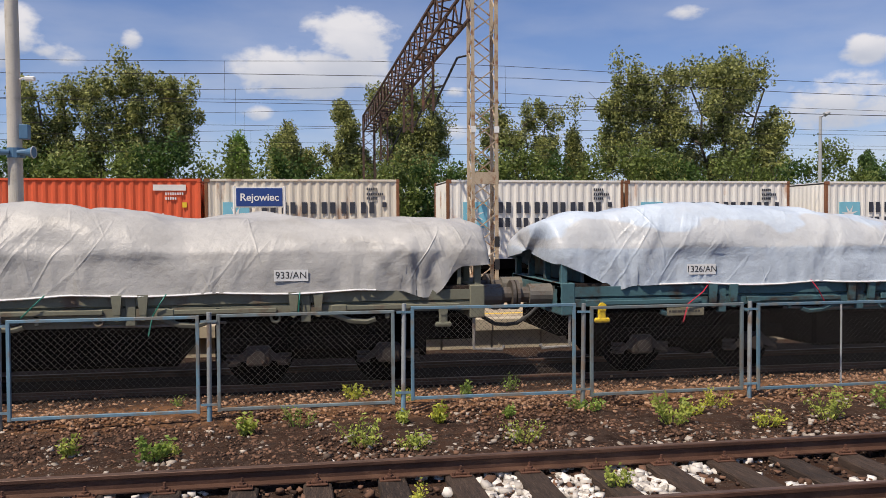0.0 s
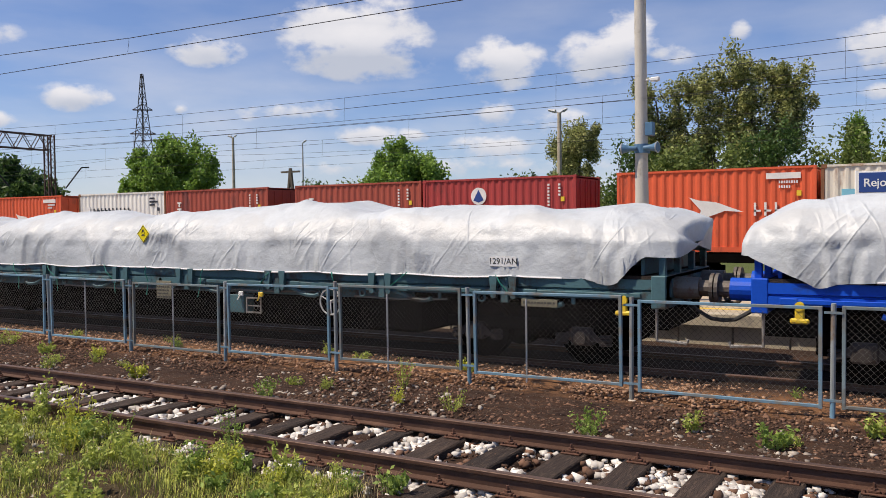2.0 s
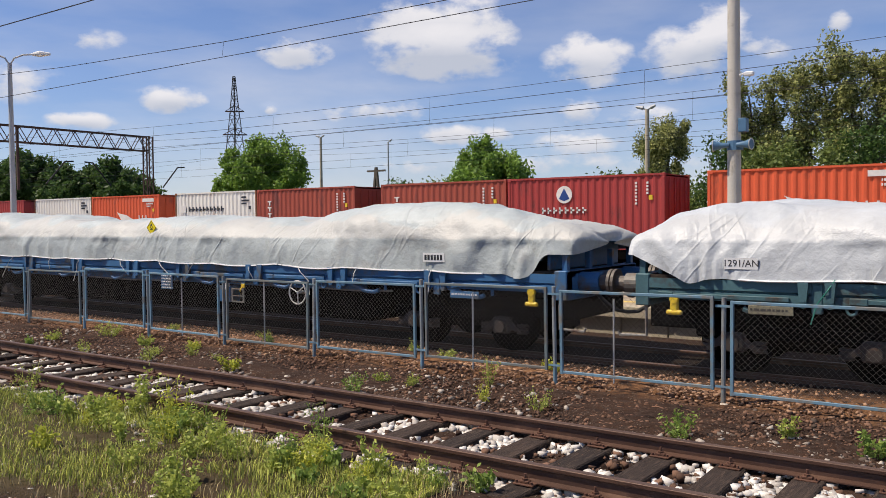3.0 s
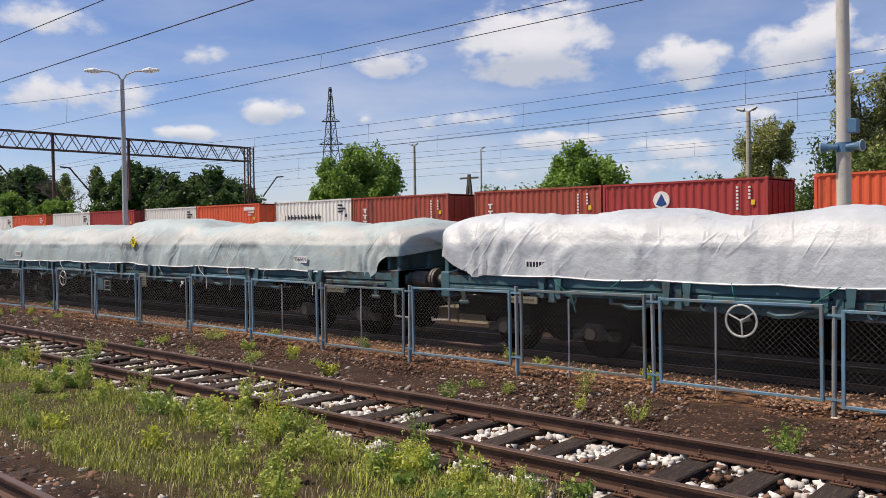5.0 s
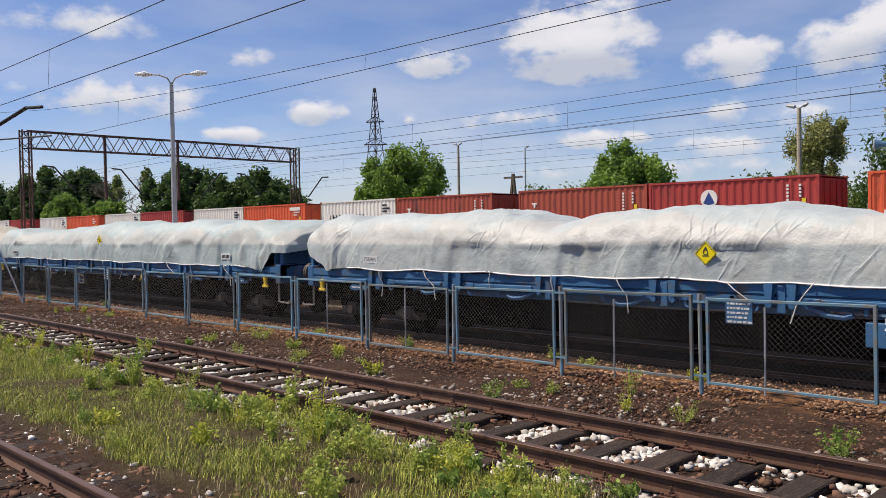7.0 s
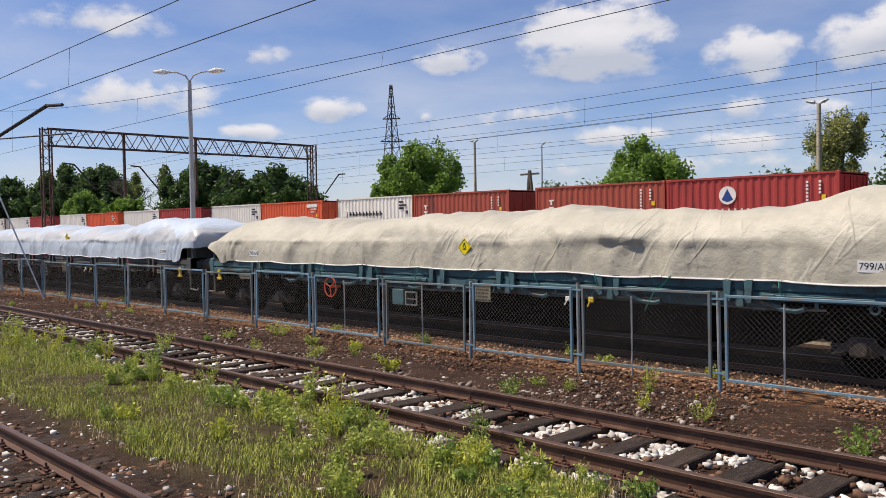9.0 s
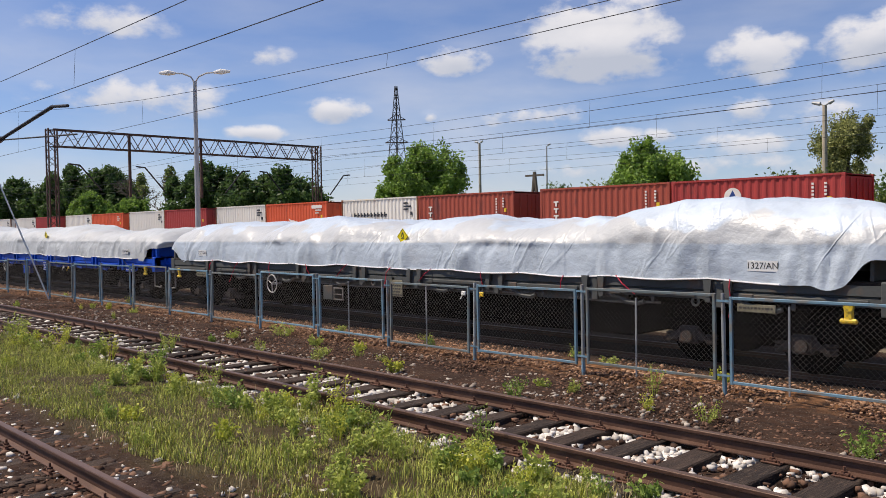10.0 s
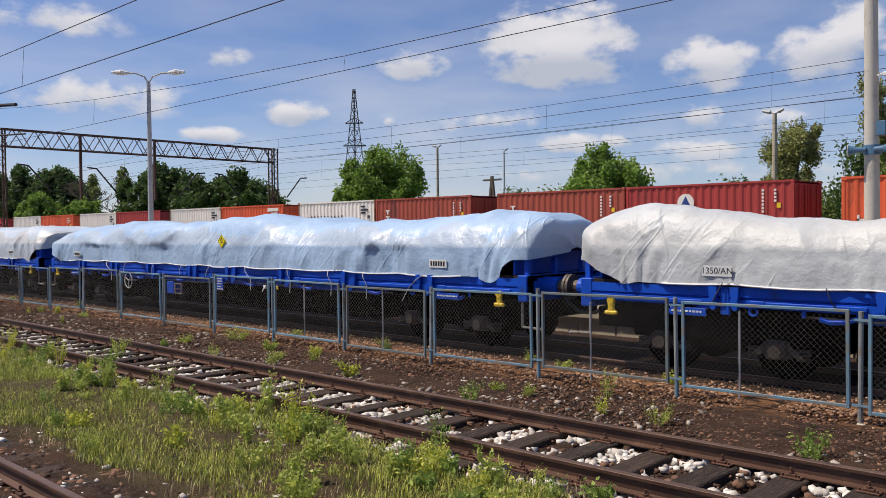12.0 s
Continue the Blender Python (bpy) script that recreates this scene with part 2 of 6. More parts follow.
# ---- mesh building ----
class Geo:
    """Collects simple solids into one mesh."""

    def __init__(self):
        self.v, self.f = [], []

    def add(self, verts, faces):
        k = len(self.v)
        self.v += [tuple(p) for p in verts]
        self.f += [tuple(i + k for i in q) for q in faces]
        return self

    def box(self, x0, x1, y0, y1, z0, z1, ch=0.0):
        if ch <= 0:
            vs = [(x, y, z) for z in (z0, z1) for y in (y0, y1) for x in (x0, x1)]
            return self.add(vs, [(0, 2, 3, 1), (4, 5, 7, 6), (0, 1, 5, 4), (2, 6, 7, 3), (0, 4, 6, 2), (1, 3, 7, 5)])
        bm = bmesh.new()
        bmesh.ops.create_cube(bm, size=1)
        for q in bm.verts:
            q.co = Vector(((x0 + x1) / 2 + q.co.x * (x1 - x0), (y0 + y1) / 2 + q.co.y * (y1 - y0), (z0 + z1) / 2 + q.co.z * (z1 - z0)))
        bmesh.ops.bevel(bm, geom=list(bm.edges), offset=ch, segments=1, affect="EDGES")
        bm.verts.index_update()
        self.add([q.co[:] for q in bm.verts], [[q.index for q in fc.verts] for fc in bm.faces])
        bm.free()
        return self

    def rod(self, a, b, r, n=8, r2=None):
        a, b = Vector(a), Vector(b)
        ax = (b - a).normalized()
        s = ax.orthogonal().normalized()
        t = ax.cross(s)
        r2 = r if r2 is None else r2
        vs = [p + (s * math.cos(k * math.tau / n) + t * math.sin(k * math.tau / n)) * q for p, q in ((a, r), (b, r2)) for k in range(n)]
        fs = [(k, (k + 1) % n, n + (k + 1) % n, n + k) for k in range(n)] + [tuple(range(n))[::-1], tuple(range(n, 2 * n))]
        return self.add(vs, fs)

    def bar(self, a, b, w, h=None):
        """A square bar between two points."""
        return self.rod(a, b, w * 0.7071, 4) if h is None else self.rod(a, b, w, 4)

    def path(self, pts, r, n=6):
        """One unbroken tube through the points."""
        pts = [Vector(p) for p in pts]
        s = (pts[1] - pts[0]).orthogonal().normalized()
        vs, fs = [], []
        for k, p in enumerate(pts):
            ax = (pts[min(k + 1, len(pts) - 1)] - pts[max(k - 1, 0)]).normalized()
            s = (s - ax * s.dot(ax)).normalized()
            t = ax.cross(s)
            vs += [p + (s * math.cos(q * math.tau / n) + t * math.sin(q * math.tau / n)) * r for q in range(n)]
            if k:
                fs += [((k - 1) * n + q, (k - 1) * n + (q + 1) % n, k * n + (q + 1) % n, k * n + q) for q in range(n)]
        return self.add(vs, fs + [tuple(range(n))[::-1], tuple(range(len(vs) - n, len(vs)))])

    def ring(self, c, axis, R, r, n=20, k=6):
        c, axis = Vector(c), Vector(axis).normalized()
        s = axis.orthogonal().normalized()
        t = axis.cross(s)
        vs, fs = [], []
        for i in range(n):
            d = s * math.cos(i * math.tau / n) + t * math.sin(i * math.tau / n)
            for j in range(k):
                vs.append(c + d * (R + r * math.cos(j * math.tau / k)) + axis * r * math.sin(j * math.tau / k))
        for i in range(n):
            for j in range(k):
                fs.append((i * k + j, i * k + (j + 1) % k, ((i + 1) % n) * k + (j + 1) % k, ((i + 1) % n) * k + j))
        return self.add(vs, fs)

    def profile(self, outline, x0, x1):
        """An outline of (y, z) drawn along x."""
        n = len(outline)
        vs = [(x, y, z) for x in (x0, x1) for y, z in outline]
        return self.add(vs, [(k, (k + 1) % n, n + (k + 1) % n, n + k) for k in range(n)] + [tuple(range(n)), tuple(range(n, 2 * n))[::-1]])

    def mesh(self, name, material, smooth=False):
        me = bpy.data.meshes.new(name)
        me.from_pydata(self.v, [], self.f)
        me.validate()
        bm = bmesh.new()
        bm.from_mesh(me)
        bmesh.ops.recalc_face_normals(bm, faces=bm.faces)
        bm.to_mesh(me)
        bm.free()
        me.materials.append(material)
        if smooth:
            me.shade_smooth()
        return me


def grid_mesh(name, verts, quads, material, smooth=False):
    """A mesh from numpy arrays."""
    me = bpy.data.meshes.new(name)
    verts, quads = np.asarray(verts, np.float32), np.asarray(quads, np.int32)
    k = quads.shape[1]
    me.vertices.add(len(verts))
    me.vertices.foreach_set("co", verts.ravel())
    me.loops.add(quads.size)
    me.loops.foreach_set("vertex_index", quads.ravel())
    me.polygons.add(len(quads))
    me.polygons.foreach_set("loop_start", np.arange(0, quads.size, k, dtype=np.int32))
    me.update(calc_edges=True)
    me.materials.append(material)
    if smooth:
        me.shade_smooth()
    return me


def part(name, geo, material, parent=None, label="", smooth=False, at=(0, 0, 0)):
    me = geo.mesh(name, material, smooth) if isinstance(geo, Geo) else geo
    ob = new(name, me)
    ob.location = at
    if parent is not None:
        ob.parent = parent
    return tagged(ob, label, kind="stuff" if name in ("code_marks", "brand_bars", "plate_marks", "label_marks") else "")


def thing(name, label, category, group="", at=(0, 0, 0), rz=0.0, kind=""):
    ob = new(name)
    ob.matrix_world = pose(*at, 0, 0, rz)
    ob.empty_display_size = 0.2
    return tagged(ob, label, category, group, kind)


def value_noise(x, y, seed=0):
    """Smooth noise in 0..1 on numpy arrays."""
    xi, yi = np.floor(x).astype(np.int64), np.floor(y).astype(np.int64)
    fx, fy = x - xi, y - yi
    fx, fy = fx * fx * (3 - 2 * fx), fy * fy * (3 - 2 * fy)

    def h(a, b):
        k = (a * 374761393 + b * 668265263 + seed * 974634777) & 0x7FFFFFFF
        k = ((k ^ (k >> 13)) * 1274126177) & 0x7FFFFFFF
        return ((k ^ (k >> 16)) & 0xFFFF) / 65535.0

    return (h(xi, yi) * (1 - fx) + h(xi + 1, yi) * fx) * (1 - fy) + (h(xi, yi + 1) * (1 - fx) + h(xi + 1, yi + 1) * fx) * fy


def facets(x, y, seed=0):
    """Noise with straight slopes and sharp creases, like stiff folded sheet."""
    xi, yi = np.floor(x).astype(np.int64), np.floor(y).astype(np.int64)
    fx, fy = x - xi, y - yi

    def h(a, b):
        k = (a * 374761393 + b * 668265263 + seed * 974634777) & 0x7FFFFFFF
        k = ((k ^ (k >> 13)) * 1274126177) & 0x7FFFFFFF
        return ((k ^ (k >> 16)) & 0xFFFF) / 65535.0

    a, b, c, d = h(xi, yi), h(xi + 1, yi), h(xi, yi + 1), h(xi + 1, yi + 1)
    return np.where(fx + fy < 1, a + (b - a) * fx + (c - a) * fy, d + (c - d) * (1 - fx) + (b - d) * (1 - fy))


def fbm(x, y, seed=0, octaves=4):
    total, amp, s = 0, 0.5, 0
    for o in range(octaves):
        total = total + amp * value_noise(x * 2**o, y * 2**o, seed + o * 7)
        s += amp
        amp *= 0.5
    return total / s


# ---- ground ----
def ground_material():
    m = bpy.data.materials.new("station_ground")
    m.use_nodes = True
    nt = m.node_tree
    n, link = nt.nodes.new, nt.links.new
    b = nt.nodes["Principled BSDF"]
    b.inputs["Roughness"].default_value = 0.95
    b.inputs["Specular IOR Level"].default_value = 0.15
    tc = n("ShaderNodeTexCoord")
    P = tc.outputs["Object"]

    def noise(scale, detail=5, rough=0.55):
        t = n("ShaderNodeTexNoise")
        t.inputs["Scale"].default_value, t.inputs["Detail"].default_value, t.inputs["Roughness"].default_value = scale, detail, rough
        link(P, t.inputs["Vector"])
        return t.outputs[0]

    def ramp(v, lo, hi, a=0.0, c=1.0):
        r = n("ShaderNodeMapRange")
        r.inputs[1].default_value, r.inputs[2].default_value, r.inputs[3].default_value, r.inputs[4].default_value = lo, hi, a, c
        link(v, r.inputs[0])
        return r.outputs[0]

    def calc(op, a, c):
        q = n("ShaderNodeMath")
        q.operation = op
        for i, v in enumerate((a, c)):
            if isinstance(v, (int, float)):
                q.inputs[i].default_value = v
            else:
                link(v, q.inputs[i])
        return q.outputs[0]

    def blend(f, a, c):
        q = n("ShaderNodeMix")
        q.data_type = "RGBA"
        link(f, q.inputs[0])
        for i, v in ((6, a), (7, c)):
            if isinstance(v, tuple):
                q.inputs[i].default_value = (*v, 1)
            else:
                link(v, q.inputs[i])
        return q.outputs[2]

    sep = n("ShaderNodeSeparateXYZ")
    link(P, sep.inputs[0])
    X, Y = sep.outputs[0], sep.outputs[1]
    dirt = blend(ramp(noise(1.3), 0.35, 0.65), (0.016, 0.0085, 0.006), (0.062, 0.032, 0.019))
    dirt = blend(ramp(noise(9, 6), 0.42, 0.62), dirt, (0.052, 0.033, 0.024))
    vor = n("ShaderNodeTexVoronoi")
    vor.inputs["Scale"].default_value = 26
    link(P, vor.inputs["Vector"])
    stone = calc("MULTIPLY", ramp(vor.outputs["Distance"], 0.30, 0.18), ramp(noise(14, 3), 0.5, 0.56))
    dirt = blend(calc("MULTIPLY", stone, 0.75), dirt, (0.27, 0.22, 0.18))
    # orange-brown leaf litter along the fence
    litter = calc("MULTIPLY", ramp(calc("ABSOLUTE", calc("SUBTRACT", Y, 11.0), 0.0), 0.8, 0.2), ramp(noise(6, 6), 0.4, 0.55))
    dirt = blend(litter, dirt, (0.23, 0.115, 0.055))
    # the train's shade painted into the ground colour between y 12 and 14.6
    train_shade = calc("MULTIPLY", ramp(Y, 12.0, 12.5), ramp(Y, 14.6, 14.3))
    dirt = blend(train_shade, dirt, blend(noise(4), (0.008, 0.006, 0.005), (0.030, 0.020, 0.014)))
    # grass strip between the near tracks and meadow far off
    gy = calc("MULTIPLY", ramp(Y, 3.3, 3.9), ramp(Y, 6.2, 5.5))
    gx = ramp(calc("ADD", X, calc("MULTIPLY", noise(0.9), 3.0)), -3.0, -6.0)
    grass = calc("MULTIPLY", calc("MULTIPLY", gy, gx), ramp(noise(1.6, 5), 0.30, 0.52))
    base = blend(grass, dirt, blend(noise(5), (0.035, 0.033, 0.013), (0.11, 0.085, 0.04)))
    far = ramp(Y, 32, 38)
    base = blend(far, base, blend(noise(0.3), (0.07, 0.10, 0.03), (0.12, 0.13, 0.05)))
    link(base, b.inputs["Base Color"])
    bp = n("ShaderNodeBump")
    bp.inputs["Strength"].default_value, bp.inputs["Distance"].default_value = 1.0, 0.05
    link(calc("ADD", calc("MULTIPLY", noise(30, 6), 0.6), calc("MULTIPLY", stone, 0.5)), bp.inputs["Height"])
    link(bp.outputs[0], b.inputs["Normal"])
    return m


def build_ground():
    xs = np.concatenate([[-3000, -1500, -700, -350, -220, -150, -110, -80, -60], np.arange(-48, 16, 0.13), [18, 24, 40, 80, 200, 600, 1500, 3000]])
    ys = np.concatenate([[-3000, -800, -200, -60, -20, -5, 0], np.arange(1.5, 12.3, 0.11), np.arange(12.6, 40, 1.5), [60, 90, 150, 260, 500, 1000, 2000, 3500]])
    X, Y = np.meshgrid(xs, ys)
    near = np.clip((X + 55) / 6, 0, 1) * np.clip((20 - X) / 4, 0, 1) * np.clip((12.6 - Y) / 0.8, 0, 1) * np.clip((Y - 0.5) / 1, 0, 1)
    z = near * ((fbm(X * 1.1, Y * 1.1, 3) - 0.5) * 0.10 + (fbm(X * 6, Y * 6, 5) - 0.5) * 0.05)
    # the grass strip and the foot of the fence lie a little higher, the track beds lower
    z += near * 0.05 * np.exp(-((Y - 4.8) / 0.9) ** 2) - near * 0.075 * np.exp(-((Y - 7.1) / 1.15) ** 4) + near * 0.04 * np.exp(-((Y - 11.3) / 0.5) ** 2)
    nx, ny = len(xs), len(ys)
    idx = np.arange(nx * ny).reshape(ny, nx)
    q = np.stack([idx[:-1, :-1], idx[:-1, 1:], idx[1:, 1:], idx[1:, :-1]], -1).reshape(-1, 4)
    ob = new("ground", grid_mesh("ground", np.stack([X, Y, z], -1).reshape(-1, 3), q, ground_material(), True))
    tagged(ob, "brown station ground of dirt, stones and dry litter with grassy strips", "ground", kind="structure")


build_ground()


# ---- tracks ----
SLEEPER_STEP = 0.685
RAIL = [(-0.07, 0), (0.07, 0), (0.07, 0.012), (0.012, 0.03), (0.009, 0.115), (0.035, 0.128), (0.036, 0.158), (0.030, 0.165), (-0.030, 0.165), (-0.036, 0.158), (-0.035, 0.128), (-0.009, 0.115), (-0.012, 0.03), (-0.07, 0.012)]


def build_track(label, y_far, z_head, x0, x1, sleepers, first, fasten):
    """A track: y_far is the centre of its far rail."""
    z = z_head - 0.165
    tr = thing("railway_track", label, "railway track", "tracks", kind="structure")
    for y in (y_far, y_far - 1.507):
        r = part("rail", Geo().profile([(y + a, z + b) for a, b in RAIL], x0, x1), M["rail"], tr)
        part("rail_head", Geo().box(x0, x1, y - 0.031, y + 0.031, z_head - 0.006, z_head + 0.0015), M["railtop"], r, "worn rail head")
    yc = y_far - 0.753
    meshes = []
    for s in range(5):
        rng = random.Random(s + int(z_head * 100))
        g = Geo().box(-0.125 - rng.random() * 0.02, 0.125 + rng.random() * 0.02, -1.28 - rng.random() * 0.08, 1.28 + rng.random() * 0.08, -0.16, 0.0, 0.014)
        g.v = [(a + 0.012 * math.sin(b * 3 + s), b, c + (0.012 * (noise.noise(Vector((a * 9, b * 5, s))))) * (c > -0.05)) for a, b, c in g.v]
        meshes.append(g.mesh("sleeper", M["sleeper"]))
    plate = Geo().box(-0.10, 0.10, -0.17, 0.17, 0, 0.016, 0.004)
    for sy in (-0.115, 0.115):
        plate.box(-0.05, 0.05, sy - 0.028, sy + 0.028, 0.016, 0.042, 0.006)
        for sx in (-0.0,):
            plate.rod((sx, sy, 0.04), (sx, sy, 0.06), 0.03, 6).rod((sx, sy, 0.06), (sx, sy, 0.10), 0.013, 6)
        for sx in (-0.075, 0.075):
            plate.rod((sx, sy * 1.22, 0.01), (sx, sy * 1.22, 0.04), 0.016, 6)
    pm = plate.mesh("rail_fastening", M["iron"])
    n = int((x1 - x0) / SLEEPER_STEP)
    k0 = math.ceil((x0 - first) / SLEEPER_STEP)
    rng = random.Random(11)
    for k in range(k0, k0 + n):
        x = first + k * SLEEPER_STEP
        if not sleepers[0] < x < sleepers[1]:
            continue
        sl = part("sleeper", meshes[rng.randrange(5)], None, tr)
        sl.matrix_world = pose(x + rng.uniform(-0.02, 0.02), yc, z - 0.004 + rng.uniform(-0.006, 0.004), 0, 0, rng.uniform(-1.6, 1.6))
        if fasten[0] < x < fasten[1]:
            for y in (y_far, y_far - 1.507):
                part("rail_fastening", pm, None, tr, at=(x, y, z - 0.002))
    return tr


build_track("rusty little-used railway track on dark wooden sleepers with pale ballast", 7.965, 0.18, -170, 40, (-110, 24), -3.03, (-24, 9))
build_track("rusty railway track beside the grass strip", 2.82, 0.18, -120, 30, (-60, 10), -8.7, (-14, -3))
build_track("main line track under the passing goods train", 14.05, 0.10, -300, 120, (-70, 40), 0.2, (-14, 8))
build_track("platform track under the container train", 29.15, 0.14, -160, 80, (-20, 20), 0.1, (0, 0))


# ---- platform behind the train ----
def build_platform():
    p = thing("island_platform", "low concrete platform with a yellow safety line", "platform", kind="structure")
    part("platform_top", Geo().box(-150, 60, 16.25, 24.4, 0.0, 0.55), M["platform"], p)
    for k in range(-36, 24):
        part("edge_slab", Geo().box(k * 2.0 + 0.012, k * 2.0 + 1.988, 15.9, 16.24, 0.36, 0.60, 0.015), M["concrete"], p)
        part("edge_block", Geo().box(k * 1.0 + 0.015, k * 1.0 + 0.985, 16.02, 16.24, -0.1, 0.35, 0.012), M["concrete"], p)
    part("safety_line", Geo().box(-150, 60, 17.2, 17.36, 0.5, 0.556), M["yellow"], p, "worn yellow safety line")


build_platform()


# ---- fence ----
def build_fence():
    fence = thing("fence", "blue-grey steel lineside fence of framed diamond-mesh panels", "fence", at=(0, 10.58, 0))
    w, z0, z1 = 2.20, 0.17, 1.365
    frame_me = Geo().box(0, w, -0.02, 0.02, z1 - 0.038, z1, 0.004).box(0, w, -0.02, 0.02, z0, z0 + 0.038, 0.004).box(0, 0.042, -0.022, 0.022, z0 - 0.01, z1 + 0.002, 0.004).box(w - 0.042, w, -0.022, 0.022, z0 - 0.01, z1 + 0.002, 0.004).mesh("panel", M["fence"])
    faded_me = frame_me.copy()
    faded_me.materials[0] = M["fence_grey"]
    g, step, r = Geo(), 0.078, 0.0018
    W, Hh = w - 0.08, z1 - z0 - 0.07
    for s in (1, -1):
        c = -Hh
        while c < W:
            x0, x1 = max(c, 0), min(c + Hh, W)
            if x1 > x0 + 0.01:
                za, zb = (x0 - c, x1 - c) if s > 0 else (Hh - (x0 - c), Hh - (x1 - c))
                g.rod((0.04 + x0, 0.004 * s, z0 + 0.035 + za), (0.04 + x1, 0.004 * s, z0 + 0.035 + zb), r, 4)
            c += step
    wire_me = g.mesh("wire_mesh", M["wire"])
    tube_me = Geo().rod((0, 0, -0.3), (0, 0, 1.40), 0.030, 10).mesh("post", M["post"])
    foot_me = Geo().rod((0, 0, -0.3), (0, 0, 0.24), 0.0315, 10).mesh("post_foot", M["fence"])
    clip_me = Geo().box(-0.10, 0.10, -0.035, -0.028, 1.28, 1.31).mesh("bracket", M["fence"])
    rng = random.Random(5)
    for k in range(-52, 9):
        x = -0.85 + 2.405 * k
        rise = 0.035 * math.sin(k * 1.7) + rng.uniform(-0.02, 0.02)
        post = part("post", tube_me, None, fence)
        post.matrix_basis = pose(x, 0.02, rise + rng.uniform(-0.01, 0.01), rng.uniform(-1, 1), rng.uniform(-0.9, 0.9), 0)
        part("post_foot", foot_me, None, post, "blue-painted foot")
        for dz in (0.0, -1.03):
            part("bracket", clip_me, None, post, at=(0, 0, dz))
        panel = part("panel", faded_me if k % 5 in (0, 2) else frame_me, None, fence)
        panel.matrix_basis = pose(x + 0.10, rng.uniform(-0.01, 0.01), rise, rng.uniform(-0.6, 0.6), rng.uniform(-0.35, 0.35), 0)
        part("wire_mesh", wire_me, None, panel, "galvanised diamond wire mesh")
    # a few bare line-side rods behind the mesh
    for x in (-7.3, -4.9, 8.0, -12.1, -14.6):
        part("stake", Geo().rod((x, 0.35, -0.1), (x, 0.35, 1.25), 0.014, 6), M["galv"], fence)


build_fence()


# ---- containers ----
def container_paint(name, base, dirt, amount):
    return paint(name, base, 0.62, 0, 0.10, 0.7, 25, 0.08, dirt, amount, 0.0, (1.2, 1, 0.35), 0.10)


CM = {
    "orange": container_paint("container_orange", (0.66, 0.10, 0.032), (0.28, 0.06, 0.03), 0.24),
    "grey": container_paint("container_weathered_grey", (0.66, 0.61, 0.51), (0.38, 0.25, 0.17), 0.27),
    "white": container_paint("container_pale_grey", (0.74, 0.725, 0.67), (0.48, 0.33, 0.25), 0.18),
    "wine": container_paint("container_wine_red", (0.35, 0.036, 0.032), (0.17, 0.03, 0.025), 0.25),
    "brown": container_paint("container_brown_red", (0.33, 0.062, 0.036), (0.17, 0.04, 0.03), 0.28),
    "rust": paint("container_rust", (0.20, 0.085, 0.04), 0.85, 0, 0.35, 3, 40, 0.3),
    "sky": paint("container_logo_blue", (0.18, 0.48, 0.60), 0.6, 0, 0.08, 2, 20, 0),
    "navy": paint("container_lettering", (0.03, 0.035, 0.05), 0.6, 0, 0.1, 2, 20, 0),
    "mark": paint("container_white_marks", (0.72, 0.70, 0.66), 0.6, 0, 0.1, 2, 20, 0),
}
CL, CH, CW = 6.06, 2.59, 2.438


def corrugated(x0, x1, z0, z1, y, depth, pitch=0.278, along="x", face=-1):
    g, xs, k = Geo(), [], x0
    while k < x1 - 1e-6:
        xs += [(k, 0), (k + pitch * 0.26, 0), (k + pitch * 0.5, depth), (k + pitch * 0.76, depth)]
        k += pitch
    xs = [(min(a, x1), b) for a, b in xs] + [(x1, 0)]
    vs = []
    for a, b in xs:
        for z in (z0, z1):
            vs.append((a, y - face * b, z) if along == "x" else (y - face * b, a, z))
    return g.add(vs, [(2 * i, 2 * i + 2, 2 * i + 3, 2 * i + 1) for i in range(len(xs) - 1)])


def container_meshes():
    d = {}
    d["front"] = corrugated(0.10, CL - 0.10, 0.16, CH - 0.07, 0.02, 0.030)
    d["back"] = corrugated(0.10, CL - 0.10, 0.16, CH - 0.07, CW - 0.02, 0.036, face=1)
    d["end"] = corrugated(0.10, CW - 0.10, 0.16, CH - 0.10, 0.03, 0.045, 0.25, "y")
    return d


CSH = container_meshes()


def code_column(c):
    g = Geo()
    for x0, n in ((5.02, 7), (5.42, 4)):
        for k in range(n):
            g.box(x0, x0 + 0.075, -0.008, 0.02, 2.24 - k * 0.115, 2.31 - k * 0.115)
    part("code_marks", g, CM["mark"], c, "columns of small code marks")


